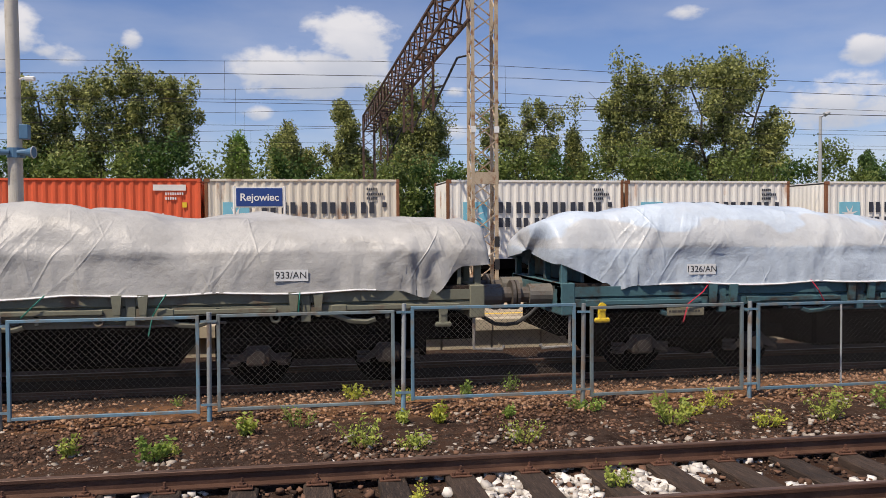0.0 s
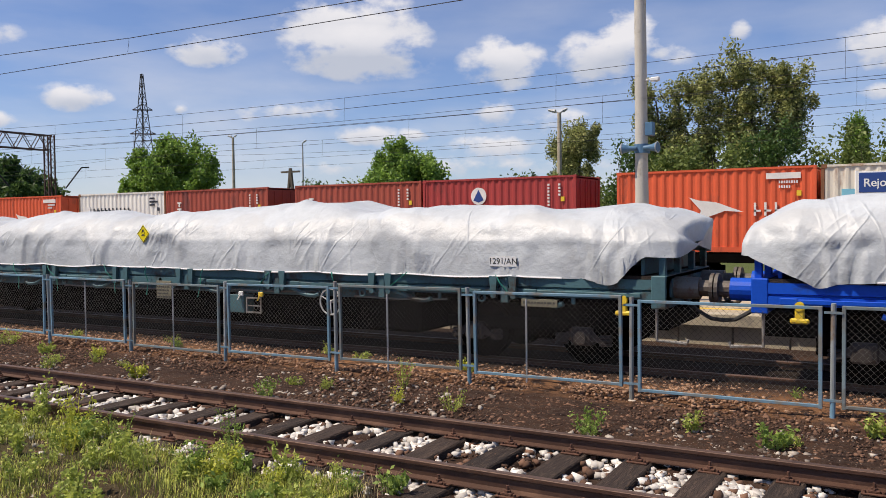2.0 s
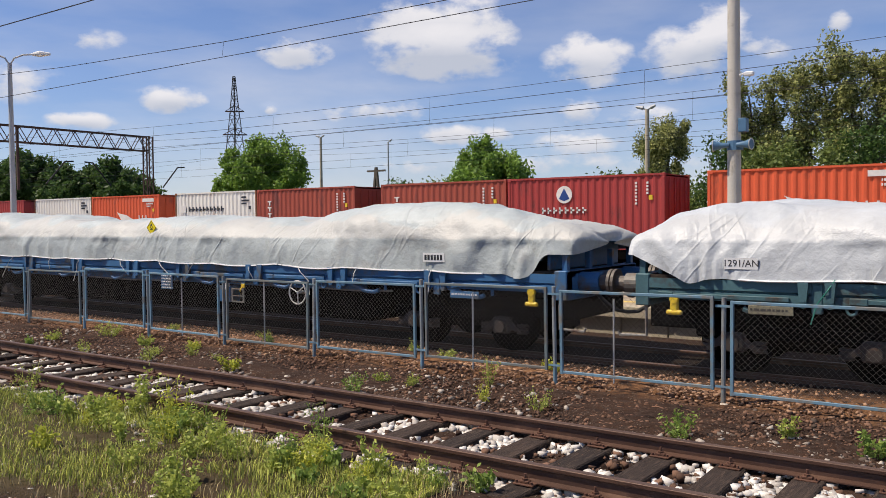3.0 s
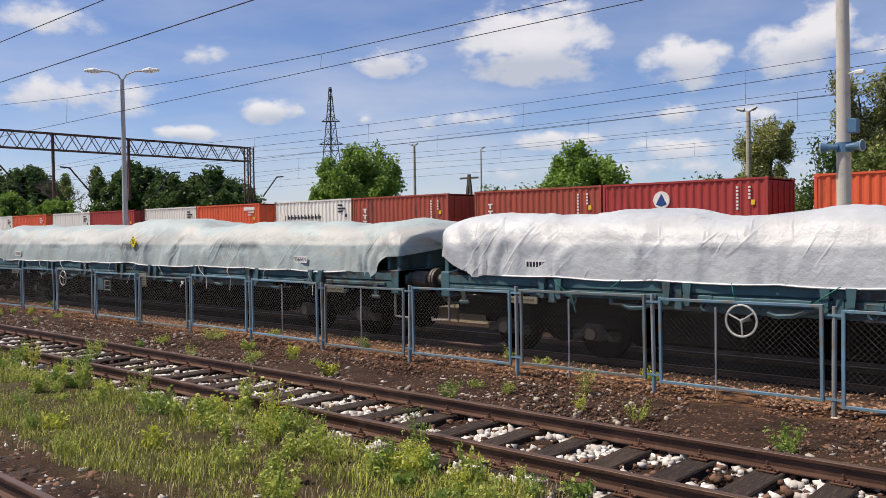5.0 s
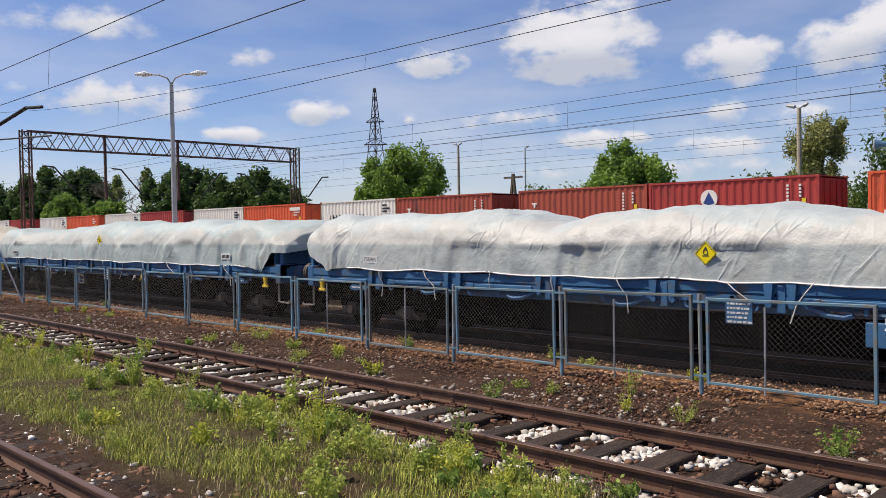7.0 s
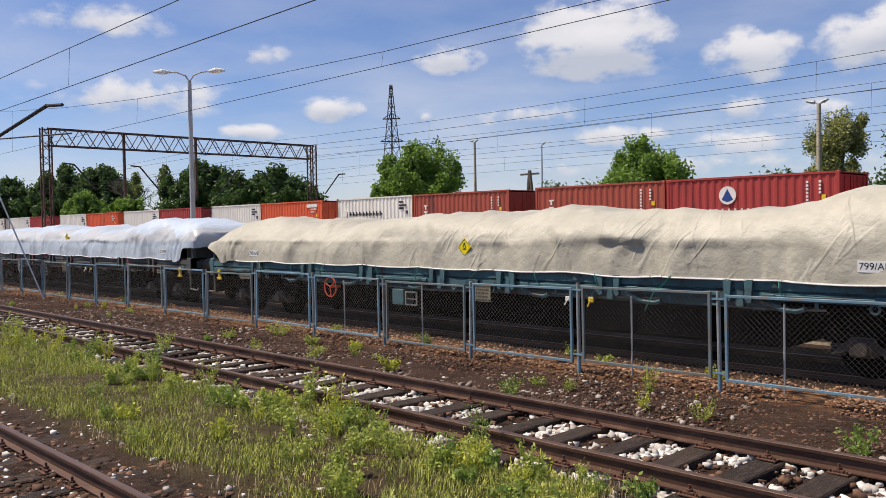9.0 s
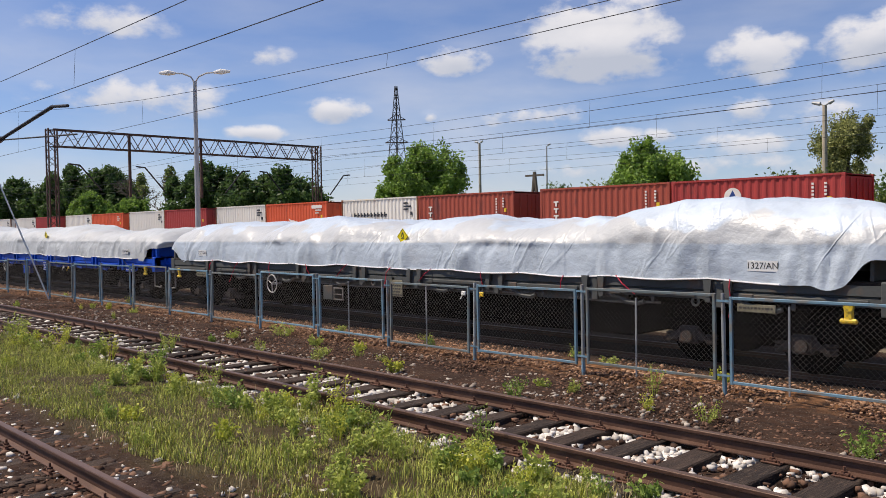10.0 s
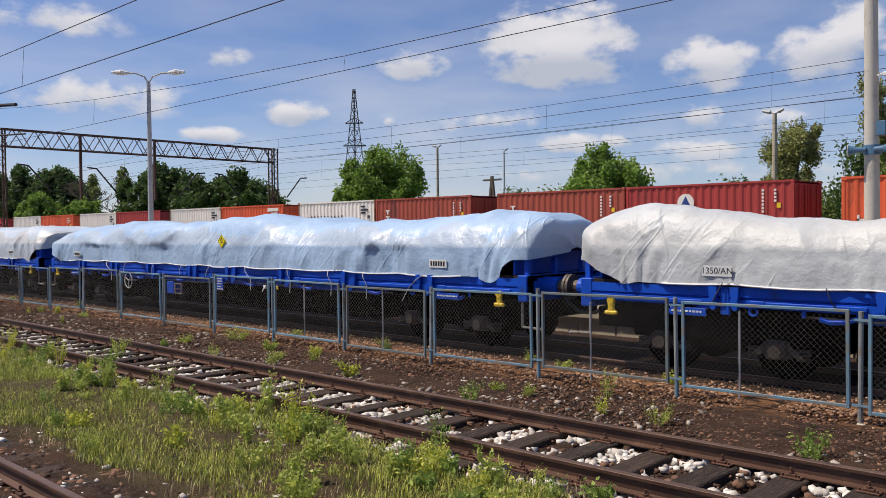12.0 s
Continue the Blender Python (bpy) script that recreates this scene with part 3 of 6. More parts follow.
def build_container(x, kind, logo, label):
    c = thing("shipping_container", label, "shipping container", "containers on the train", (x, 26.8, 1.315))
    mt = CM[kind]
    for nm in ("front", "back"):
        part("side_wall", CSH[nm].mesh("side_wall", mt), None, c)
    part("end_wall", CSH["end"].mesh("end_wall", mt), None, c)
    e2 = part("door_end", Geo().box(CL - 0.06, CL - 0.03, 0.1, CW - 0.1, 0.14, CH - 0.1).box(CL - 0.04, CL - 0.02, CW / 2 - 0.02, CW / 2 + 0.02, 0.14, CH - 0.1), mt, c)
    for y in (0.45, 0.95, 1.5, 2.0):
        part("lock_rod", Geo().rod((CL - 0.01, y, 0.2), (CL - 0.01, y, CH - 0.15), 0.018, 6), mt, e2)
    part("roof", Geo().box(0.05, CL - 0.05, 0.03, CW - 0.03, CH - 0.05, CH - 0.02), mt, c)
    part("floor_frame", Geo().box(0.05, CL - 0.05, 0.05, CW - 0.05, 0.06, 0.15), CM["rust"], c)
    pr = CM["rust"] if kind in ("grey", "white") else mt
    for x0 in (0.0, CL - 0.10):
        for y0 in (0.0, CW - 0.10):
            part("corner_post", Geo().box(x0, x0 + 0.10, y0, y0 + 0.10, 0.12, CH - 0.12, 0.008), pr, c)
            for z0 in (0.0, CH - 0.12):
                part("corner_casting", Geo().box(x0 - 0.004, x0 + 0.166 - (0.062 if x0 else 0), y0 - 0.004, y0 + 0.105, z0, z0 + 0.12, 0.01), pr, c)
    for y0 in (0.0, CW - 0.06):
        part("top_rail", Geo().box(0.10, CL - 0.10, y0, y0 + 0.06, CH - 0.07, CH - 0.005), mt, c)
        part("bottom_rail", Geo().box(0.10, CL - 0.10, y0, y0 + 0.06, 0.0, 0.16), pr if kind == "grey" else mt, c)
    # codes as plain bars
    mk = CM["navy"] if kind in ("grey", "white") else CM["mark"]
    g = Geo()
    for r, (w, zz) in enumerate(((0.34, 2.28), (0.52, 2.12), (0.30, 1.98))):
        k = 0.0
        while k < w:
            g.box(CL - 1.05 + k, CL - 1.05 + k + 0.04, -0.006, 0.02, zz - 0.04, zz + 0.04)
            k += 0.07
    if kind in ("grey", "white", "orange"):
        part("code_marks", g, mk, c, "rows of small code marks")
    part("warning_label", Geo().box(CL - 0.55, CL - 0.42, -0.006, 0.02, 1.70, 1.86), M["yellow"] if kind not in ("grey", "white") else mk, c)
    if logo == "star":
        part("logo_panel", Geo().box(0.55, 1.35, -0.008, 0.02, 1.02, 1.86), CM["sky"], c, "light blue square emblem")
        s = Geo()
        for k in range(7):
            a = k * math.tau / 7 + 0.3
            s.add([(0.95 + 0.33 * math.cos(a), -0.012, 1.44 + 0.33 * math.sin(a)), (0.95 + 0.09 * math.cos(a + 0.5), -0.012, 1.44 + 0.09 * math.sin(a + 0.5)), (0.95, -0.012, 1.44), (0.95 + 0.09 * math.cos(a - 0.5), -0.012, 1.44 + 0.09 * math.sin(a - 0.5))], [(0, 1, 2, 3)])
        part("logo_star", s, CM["mark"], c)
        g = Geo()
        for k in range(6):
            x0 = 1.72 + k * 0.62
            g.box(x0, x0 + 0.16, -0.010, 0.02, 1.50, 1.86).box(x0 + 0.27, x0 + 0.43, -0.010, 0.02, 1.50, 1.86)
            if kind == "white":
                g.box(x0, x0 + 0.15, -0.010, 0.02, 1.04, 1.34).box(x0 + 0.24, x0 + 0.39, -0.010, 0.02, 1.04, 1.34)
        part("brand_bars", g, CM["navy"], c, "dark blue bars where a brand name stands")
    elif logo == "sud":
        g, k = Geo(), 0
        for x0, w in ((0.45, 0.2), (0.72, 0.2), (0.99, 0.2), (1.26, 0.16), (1.48, 0.18), (1.73, 0.18), (1.98, 0.2), (4.3, 0.2), (4.6, 0.2), (4.9, 0.2)):
            g.box(x0, x0 + w * 0.32, -0.008, 0.02, 1.12, 1.42 + 0.1 * (x0 > 4.25)).box(x0, x0 + w, -0.008, 0.02, 1.24, 1.30)
        part("brand_bars", g, CM["mark"], c, "white bars where a brand name stands")
        part("logo_flag", Geo().add([(2.35, -0.008, 1.72), (2.65, -0.008, 1.62), (3.2, -0.008, 1.55), (4.0, -0.008, 1.24), (3.45, -0.008, 1.28), (3.0, -0.008, 1.12), (2.62, -0.008, 1.0), (2.72, -0.008, 1.3)], [(0, 1, 2, 7), (7, 2, 4, 5), (2, 3, 4), (7, 5, 6)]), CM["mark"], c, "white flag emblem")
        part("code_panel", Geo().box(4.65, 5.62, -0.005, 0.02, 2.22, 2.40), CM["mark"], c)
    elif logo == "disc":
        part("logo_disc", Geo().rod((2.35, -0.008, 1.95), (2.35, 0.02, 1.95), 0.31, 24), CM["mark"], c, "white round emblem")
        part("logo_sail", Geo().add([(2.35, -0.012, 2.18), (2.14, -0.012, 1.80), (2.56, -0.012, 1.80), (2.35, -0.012, 1.72)], [(0, 1, 3, 2)]), M["signblue"], c)
        g = Geo()
        for k in range(8):
            g.box(1.45 + k * 0.23, 1.45 + k * 0.23 + 0.06, -0.008, 0.02, 1.28, 1.50).box(1.45 + k * 0.23, 1.6 + k * 0.23, -0.008, 0.02, 1.36, 1.42)
        part("brand_bars", g, CM["mark"], c, "white bars where a brand name stands")
        code_column(c)
    elif logo == "column":
        g = Geo()
        for k in range(4):
            z = 2.0 - k * 0.28
            g.box(0.72, 0.96, -0.008, 0.02, z, z + 0.06).box(0.80, 0.88, -0.008, 0.02, z - 0.15, z)
        part("brand_bars", g, CM["mark"], c, "white bars where a brand name stands")
        code_column(c)
    elif logo == "line":
        g = Geo()
        for k in range(10):
            g.box(1.1 + k * 0.27, 1.1 + k * 0.27 + 0.07, -0.008, 0.02, 1.65, 1.88).box(1.1 + k * 0.27, 1.28 + k * 0.27, -0.008, 0.02, 1.72, 1.79)
        part("brand_bars", g, CM["navy"], c, "dark bars where a brand name stands")
        part("logo_panel", Geo().box(0.5, 0.85, -0.006, 0.02, 1.6, 1.95), CM["mark"], c)
    return c


def build_container_train():
    W, P_, O, G_, B, R = "white", "star", "orange", "grey", "brown", "wine"
    rows = [(-8.72, O, "sud"), (-2.55, G_, P_), (5.05, W, P_), (11.18, W, P_), (18.62, W, P_), (24.74, W, P_), (-16.2, R, "disc"), (-22.33, B, "column"),
            (-29.85, B, "column"), (-35.95, W, "line"), (-43.35, O, "sud"), (-49.45, W, ""), (-56.75, R, ""), (-62.85, W, ""), (-70.0, O, ""), (-76.1, W, ""),
            (-83.6, R, ""), (-89.7, W, ""), (-97.2, W, ""), (-103.3, O, "")]
    words = {"orange": "orange-red corrugated steel shipping container with white emblem", "grey": "weathered beige-grey corrugated shipping container with rusty corners",
             "white": "pale grey corrugated shipping container with rusty corner posts", "wine": "wine-red corrugated steel shipping container",
             "brown": "brown-red corrugated steel shipping container with white marks"}
    for x, kind, logo in rows:
        build_container(x, kind, logo, words[kind])
    w = thing("container_wagon", "dark low container flat wagon carrying two containers", "railway wagon", "container wagons", (0, 28.02, 0))
    part("frame", Geo().box(0, 12.6, -1.2, -1.05, 0.98, 1.30, 0.01).box(0, 12.6, 1.05, 1.2, 0.98, 1.30, 0.01).box(0, 12.6, -1.05, 1.05, 1.05, 1.2), M["dark"], w)
    for bx in (1.9, 10.7):
        b = part("bogie", Geo().box(bx - 1.4, bx + 1.4, -1.05, -0.9, 0.5, 0.8, 0.02).box(bx - 1.4, bx + 1.4, 0.9, 1.05, 0.5, 0.8, 0.02).box(bx - 0.2, bx + 0.2, -1, 1, 0.6, 1.0), M["dark"], w)
        for ax in (bx - 0.9, bx + 0.9):
            part("wheelset", Geo().rod((ax, -0.82, 0.6), (ax, -0.69, 0.6), 0.46, 20).rod((ax, 0.69, 0.6), (ax, 0.82, 0.6), 0.46, 20).rod((ax, -0.8, 0.6), (ax, 0.8, 0.6), 0.08, 8), M["dark"], b)
    for x in (0.0, 12.6):
        for y in (-0.87, 0.87):
            s = 1 if x else -1
            part("buffer", Geo().rod((x, y, 1.16), (x + s * 0.4, y, 1.16), 0.1, 10).rod((x + s * 0.4, y, 1.16), (x + s * 0.45, y, 1.16), 0.2, 12), M["grease"], w)
    for x in (0.3, 6.0, 6.5, 12.2):
        part("corner_lock", Geo().box(x - 0.09, x + 0.09, -1.3, -1.2, 1.12, 1.28, 0.01), M["yellow"], w, "yellow container lock")
    starts = [-9.0, 4.78, 18.4, -22.6, -36.2, -49.7, -63.1, -76.4, -90.0, -103.6]
    w.location.x = starts[0]
    for x in starts[1:]:
        copy_thing(w, pose(x, 28.02, 0))


build_container_train()


# ---- the goods train ----
PITCH, GAP0, TRAIN_Y = 22.30, 3.50, 13.30
TRAVEL = [(0.0, 0.0), (3.0, 57.85), (6.5, 125.7), (9.5, 184.15), (12.0, 233.1)]
FRAME_MAT = {
    "blue": paint("wagon_bright_blue", (0.004, 0.075, 0.50), 0.5, 0, 0.15, 1.2, 25, 0.1, (0.02, 0.05, 0.17), 0.2, 0.0, (1, 1, 1), 0.12, 0.25),
    "steel": paint("wagon_faded_blue", (0.035, 0.13, 0.27), 0.6, 0, 0.2, 1.2, 25, 0.1, (0.10, 0.10, 0.09), 0.36),
    "teal": paint("wagon_dark_teal", (0.055, 0.13, 0.145), 0.65, 0, 0.25, 1.2, 25, 0.15, (0.05, 0.04, 0.03), 0.42),
    "olive": paint("wagon_olive_grey", (0.17, 0.17, 0.12), 0.7, 0, 0.2, 1.2, 25, 0.15, (0.13, 0.09, 0.06), 0.35),
    "grey": paint("wagon_grimy_grey", (0.075, 0.08, 0.075), 0.7, 0, 0.25, 1.2, 25, 0.15, (0.12, 0.085, 0.06), 0.35),
}
PLATE = paint("wagon_plate", (0.22, 0.20, 0.13), 0.6, 0, 0.2, 4, 30, 0)
PLATE_INK = paint("plate_ink", (0.06, 0.055, 0.045), 0.6, 0, 0.2, 4, 30, 0)
HANDWHEEL = paint("handwheel_white", (0.55, 0.55, 0.52), 0.5, 0, 0.1, 3, 20, 0)

STEP = paint("step_iron", (0.22, 0.21, 0.19), 0.7, 0, 0.2, 3, 20, 0, (0.1, 0.06, 0.04), 0.4)


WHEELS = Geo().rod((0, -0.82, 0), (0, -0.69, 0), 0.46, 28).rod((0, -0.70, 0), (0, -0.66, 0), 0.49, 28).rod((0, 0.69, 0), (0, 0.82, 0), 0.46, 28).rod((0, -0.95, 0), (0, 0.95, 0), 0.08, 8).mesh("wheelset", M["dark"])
WHEELSETS = []


def bracket_mesh(mt):
    g = Geo()
    for s in (-0.17, 0.17):
        g.add([(s - 0.07, -1.475, 1.505), (s + 0.07, -1.475, 1.505), (s + 0.045, -1.475, 1.24), (s - 0.045, -1.475, 1.24),
               (s - 0.07, -1.395, 1.505), (s + 0.07, -1.395, 1.505), (s + 0.045, -1.395, 1.24), (s - 0.045, -1.395, 1.24)],
              [(0, 1, 2, 3), (4, 7, 6, 5), (0, 4, 5, 1), (1, 5, 6, 2), (2, 6, 7, 3), (3, 7, 4, 0)])
        g.rod((s, -1.47, 1.20), (s, -1.38, 1.20), 0.05, 8)
    g.box(-0.07, 0.07, -1.42, -1.36, 1.08, 1.48, 0.01)
    return g.mesh("stake_pocket", mt)


def build_wagon(x, key, turn, extra, hook):
    mt = FRAME_MAT[key]
    wheel_x = -4.62 * turn
    words = {"blue": "bright blue flat goods wagon with freshly painted frame", "steel": "faded blue flat goods wagon with worn frame", "teal": "grimy dark teal flat goods wagon",
             "olive": "olive-grey flat goods wagon with dirty frame", "grey": "grimy grey flat goods wagon"}
    w = thing("flat_wagon", words[key], "railway wagon", "goods train wagons", (x, TRAIN_Y, 0))
    E = 10.57
    for s in (-1, 1):
        yo, yi = s * 1.41, s * 1.10
        yw0, yw1 = s * 1.36, s * 1.22
        part("side_sill", Geo().profile([(yo, 1.50), (yo, 1.355), (yw0, 1.345), (yw0, 1.325), (yo, 1.315), (yo, 1.20), (yi, 1.20), (yi, 1.24), (yw1, 1.24), (yw1, 1.455), (yi, 1.455), (yi, 1.50)], -E, E), mt, w)
        part("truss_rod", Geo().profile([(s * 1.22 - 0.03, 1.05), (s * 1.22 + 0.03, 1.05), (s * 1.22 + 0.03, 1.20), (s * 1.22 - 0.03, 1.20)], -6.2, 6.2), mt, w)
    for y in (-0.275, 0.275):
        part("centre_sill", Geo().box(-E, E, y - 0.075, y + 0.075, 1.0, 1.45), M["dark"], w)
    # added filler block: hides the lit platform so the underside stays dark
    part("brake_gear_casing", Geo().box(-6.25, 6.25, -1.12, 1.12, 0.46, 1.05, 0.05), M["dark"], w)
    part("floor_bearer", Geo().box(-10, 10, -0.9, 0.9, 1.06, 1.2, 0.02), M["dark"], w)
    # more added blocks closing the see-through gaps at ends and bogies
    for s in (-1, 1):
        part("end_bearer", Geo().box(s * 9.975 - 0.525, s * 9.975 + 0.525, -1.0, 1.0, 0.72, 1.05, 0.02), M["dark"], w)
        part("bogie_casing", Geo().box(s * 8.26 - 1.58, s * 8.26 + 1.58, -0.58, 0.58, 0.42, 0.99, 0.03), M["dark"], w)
    part("deck", Geo().box(-E, E, -1.38, 1.38, 1.502, 1.55), M["sleeper"], w, "dark plank deck")
    bm_ = bracket_mesh(mt)
    for k in range(8):
        px = (k - 3.5) * 2.35 + (0.225 if k > 3 else -0.225) * -1.0
        part("stake_pocket", bm_, None, w, at=(px, 0, 0))
        d = 1 if px > 0 else -1
        # a bent lever reaching out from the pocket, and a round eye
        part("lever", Geo().path([(px + d * 0.22, -1.36, 1.20), (px + d * 0.40, -1.37, 1.17), (px + d * 0.62, -1.37, 1.08), (px + d * 0.86, -1.37, 1.06), (px + d * 0.98, -1.37, 1.10)], 0.040, 6), mt, w)
        part("hinge_eye", Geo().ring((px - d * 0.42, -1.38, 1.15), (0, 1, 0), 0.06, 0.020, 14, 5).bar((px - d * 0.42, -1.36, 1.2), (px - d * 0.42, -1.36, 1.27), 0.05), mt, w)
        part("lashing_ring", Geo().rod((px + 1.15, -1.41, 1.26), (px + 1.15, -1.36, 1.26), 0.045, 10).box(px + 1.12, px + 1.18, -1.40, -1.37, 1.10, 1.24, 0.01), mt, w)
    for k, (x0, x1) in enumerate(((-10.2, -8.35), (-7.6, -6.0), (-5.3, -3.65), (-2.95, -1.3), (1.3, 2.95), (3.65, 5.3), (6.0, 7.6), (8.35, 10.2))):
        z = 1.225 + 0.01 * (k % 3)
        part("sill_rail", Geo().box(x0, x1, -1.445, -1.412, z, z + 0.065, 0.008).box(x0, x0 + 0.22, -1.455, -1.412, z - 0.012, z + 0.078, 0.008), mt, w)
    for x0, x1, z in ((-6.9, -5.2, 1.11), (-3.0, 0.6, 1.06), (1.6, 4.2, 1.12), (5.0, 6.9, 1.08)):
        part("brake_rod", Geo().path([(x0, -1.30, z), ((x0 + x1) / 2, -1.31, z - 0.02), (x1, -1.30, z + 0.01)], 0.018, 6), STEP, w, "worn brake rod")
    for s in (-1, 1):
        part("headstock", Geo().box(min(s * E, s * (E - 0.22)), max(s * E, s * (E - 0.22)), -1.42, 1.42, 1.08, 1.56, 0.015), mt, w)
        part("end_flap", Geo().box(s * (E - 0.36) - 0.03, s * (E - 0.36) + 0.03, -1.34, 1.34, 1.56, 1.98, 0.01), mt, w, "low hinged end flap")
        for y in (-1.28, -0.45, 0.45, 1.28):
            part("end_post", Geo().box(s * (E - 0.08) - 0.05, s * (E - 0.08) + 0.05, y - 0.05, y + 0.05, 1.55, 1.86, 0.01), mt, w)
        for y in (-0.87, 0.87):
            b = part("buffer", Geo().rod((s * E, y, 1.36), (s * (E + 0.36), y, 1.36), 0.165, 16), mt if key in ("blue", "steel") else M["buffer"], w)
            part("buffer_head", Geo().rod((s * (E + 0.36), y, 1.36), (s * (E + 0.52), y, 1.36), 0.12, 12).rod((s * (E + 0.52), y, 1.36), (s * (E + 0.57), y, 1.36), 0.225, 20), M["grease"], b, "greasy steel buffer head")
        part("draw_hook", Geo().box(s * (E + 0.3) - 0.3, s * (E + 0.3) + 0.3, -0.06, 0.06, 1.24, 1.36, 0.02).ring((s * (E + 0.5), 0, 1.2), (0, 1, 0), 0.13, 0.03, 12, 6), M["grease"], w)
        part("brake_hose", Geo().path([(s * E, -0.35, 1.15), (s * (E + 0.2), -0.36, 0.98), (s * (E + 0.4), -0.36, 0.86), (s * (E + 0.58), -0.35, 0.84)], 0.032, 8), M["rubber"], w)
        part("shunter_step", Geo().path([(s * (E - 0.15), -1.36, 1.1), (s * (E - 0.15), -1.36, 0.62), (s * (E + 0.28), -1.36, 0.60), (s * (E + 0.30), -1.36, 0.66)], 0.026, 6), STEP, w, "worn step iron")
        part("tow_hook", Geo().box(s * 9.95 - 0.06, s * 9.95 + 0.06, -1.48, -1.42, 1.0, 1.22, 0.02).box(s * 9.95 - 0.12, s * 9.95 + 0.12, -1.49, -1.43, 0.97, 1.04, 0.02).rod((s * 9.95, -1.49, 1.20), (s * 9.95, -1.42, 1.20), 0.065, 10), M["yellow"] if hook else mt, w, "yellow rope hook" if hook else "painted rope hook")
        bx = s * 8.26
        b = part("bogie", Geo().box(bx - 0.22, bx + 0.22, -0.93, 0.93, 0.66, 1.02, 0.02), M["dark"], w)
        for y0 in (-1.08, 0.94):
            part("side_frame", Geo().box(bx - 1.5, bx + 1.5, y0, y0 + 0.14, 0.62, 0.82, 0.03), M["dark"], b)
        for ax in (bx - 0.93, bx + 0.93):
            ws = part("wheelset", WHEELS, None, b, at=(ax, 0, 0.56))
            WHEELSETS.append((ws, ax))
            part("axle_box", Geo().box(ax - 0.17, ax + 0.17, -1.20, -0.95, 0.44, 0.72, 0.03).rod((ax, -1.25, 0.56), (ax, -1.2, 0.56), 0.10, 12).add(
                [(ax - 0.42, -1.17, 0.46), (ax - 0.17, -1.17, 0.52), (ax - 0.17, -1.17, 0.68), (ax - 0.34, -1.17, 0.54)], [(0, 1, 2, 3)]).add(
                [(ax + 0.42, -1.17, 0.46), (ax + 0.17, -1.17, 0.52), (ax + 0.17, -1.17, 0.68), (ax + 0.34, -1.17, 0.54)], [(0, 1, 2, 3)]), M["axle"], b, "worn axle box")
            for sx in (-0.36, 0.36):
                part("spring", Geo().ring((ax + sx, -1.06, 0.46), (0, 0, 1), 0.085, 0.022, 12, 6).ring((ax + sx, -1.06, 0.52), (0, 0, 1), 0.085, 0.022, 12, 6).ring((ax + sx, -1.06, 0.58), (0, 0, 1), 0.085, 0.022, 12, 6), M["axle"], b)
    hw = part("brake_wheel", Geo().ring((wheel_x, -1.50, 0.98), (0, 1, 0), 0.23, 0.016, 28, 6).rod((wheel_x, -1.50, 0.98), (wheel_x, -1.2, 0.98), 0.03, 8), extra, w, "spoked hand brake wheel")
    for k in range(3):
        a = k * math.tau / 3 + 0.6
        part("spoke", Geo().rod((wheel_x, -1.50, 0.98), (wheel_x + 0.23 * math.cos(a), -1.50, 0.98 + 0.23 * math.sin(a)), 0.012, 6), extra, hw)
    bx = -2.28 * turn
    part("equipment_box", Geo().box(bx - 0.19, bx + 0.19, -1.40, -1.1, 0.68, 1.02, 0.01), FRAME_MAT["blue"] if key in ("olive", "blue") else mt, w)
    fx = bx + 0.43
    part("card_frame", Geo().box(fx - 0.19, fx + 0.19, -1.40, -1.375, 0.955, 0.985).box(fx - 0.19, fx + 0.19, -1.40, -1.375, 0.68, 0.71).box(fx - 0.19, fx - 0.16, -1.40, -1.375, 0.71, 0.955).box(fx + 0.16, fx + 0.19, -1.40, -1.375, 0.71, 0.955).box(fx - 0.16, fx + 0.16, -1.39, -1.38, 0.81, 0.83), STEP, w, "open wire card holder")
    part("brake_cylinder", Geo().rod((2.6, -0.9, 0.9), (3.4, -0.9, 0.9), 0.17, 14), M["dark"], w)
    for x0, x1, z0, z1 in ((0.10, 0.52, 0.88, 1.24), (-8.9, -8.3, 1.04, 1.16), (8.3, 8.9, 1.04, 1.16)) if key != "olive" else ((0.10, 0.52, 0.88, 1.24),):
        pl = part("data_plate", Geo().box(x0, x1, -1.425, -1.405, z0, z1, 0.004), mt if key in ("blue", "steel") else PLATE, w)
        g = Geo()
        nrow = max(1, int((z1 - z0) / 0.07))
        for r in range(nrow):
            zz, xx = z1 - 0.04 - r * (z1 - z0 - 0.02) / nrow, x0 + 0.03
            rng = random.Random(r + int(x0 * 10))
            while xx < x1 - 0.06:
                wd = rng.choice((0.03, 0.05, 0.07))
                g.box(xx, xx + wd, -1.430, -1.424, zz - 0.03, zz)
                xx += wd + 0.02
        part("plate_marks", g, M["white"] if key in ("blue", "steel") else PLATE_INK, pl)
    for x0, m_ in ((2.35, "white"), (2.85, "yellow")):
        part("brake_handle", Geo().box(x0, x0 + 0.12, -1.43, -1.40, 1.0, 1.09, 0.01).bar((x0 + 0.06, -1.44, 1.03), (x0 + 0.01, -1.46, 0.93), 0.02), M[m_], w)
    return w


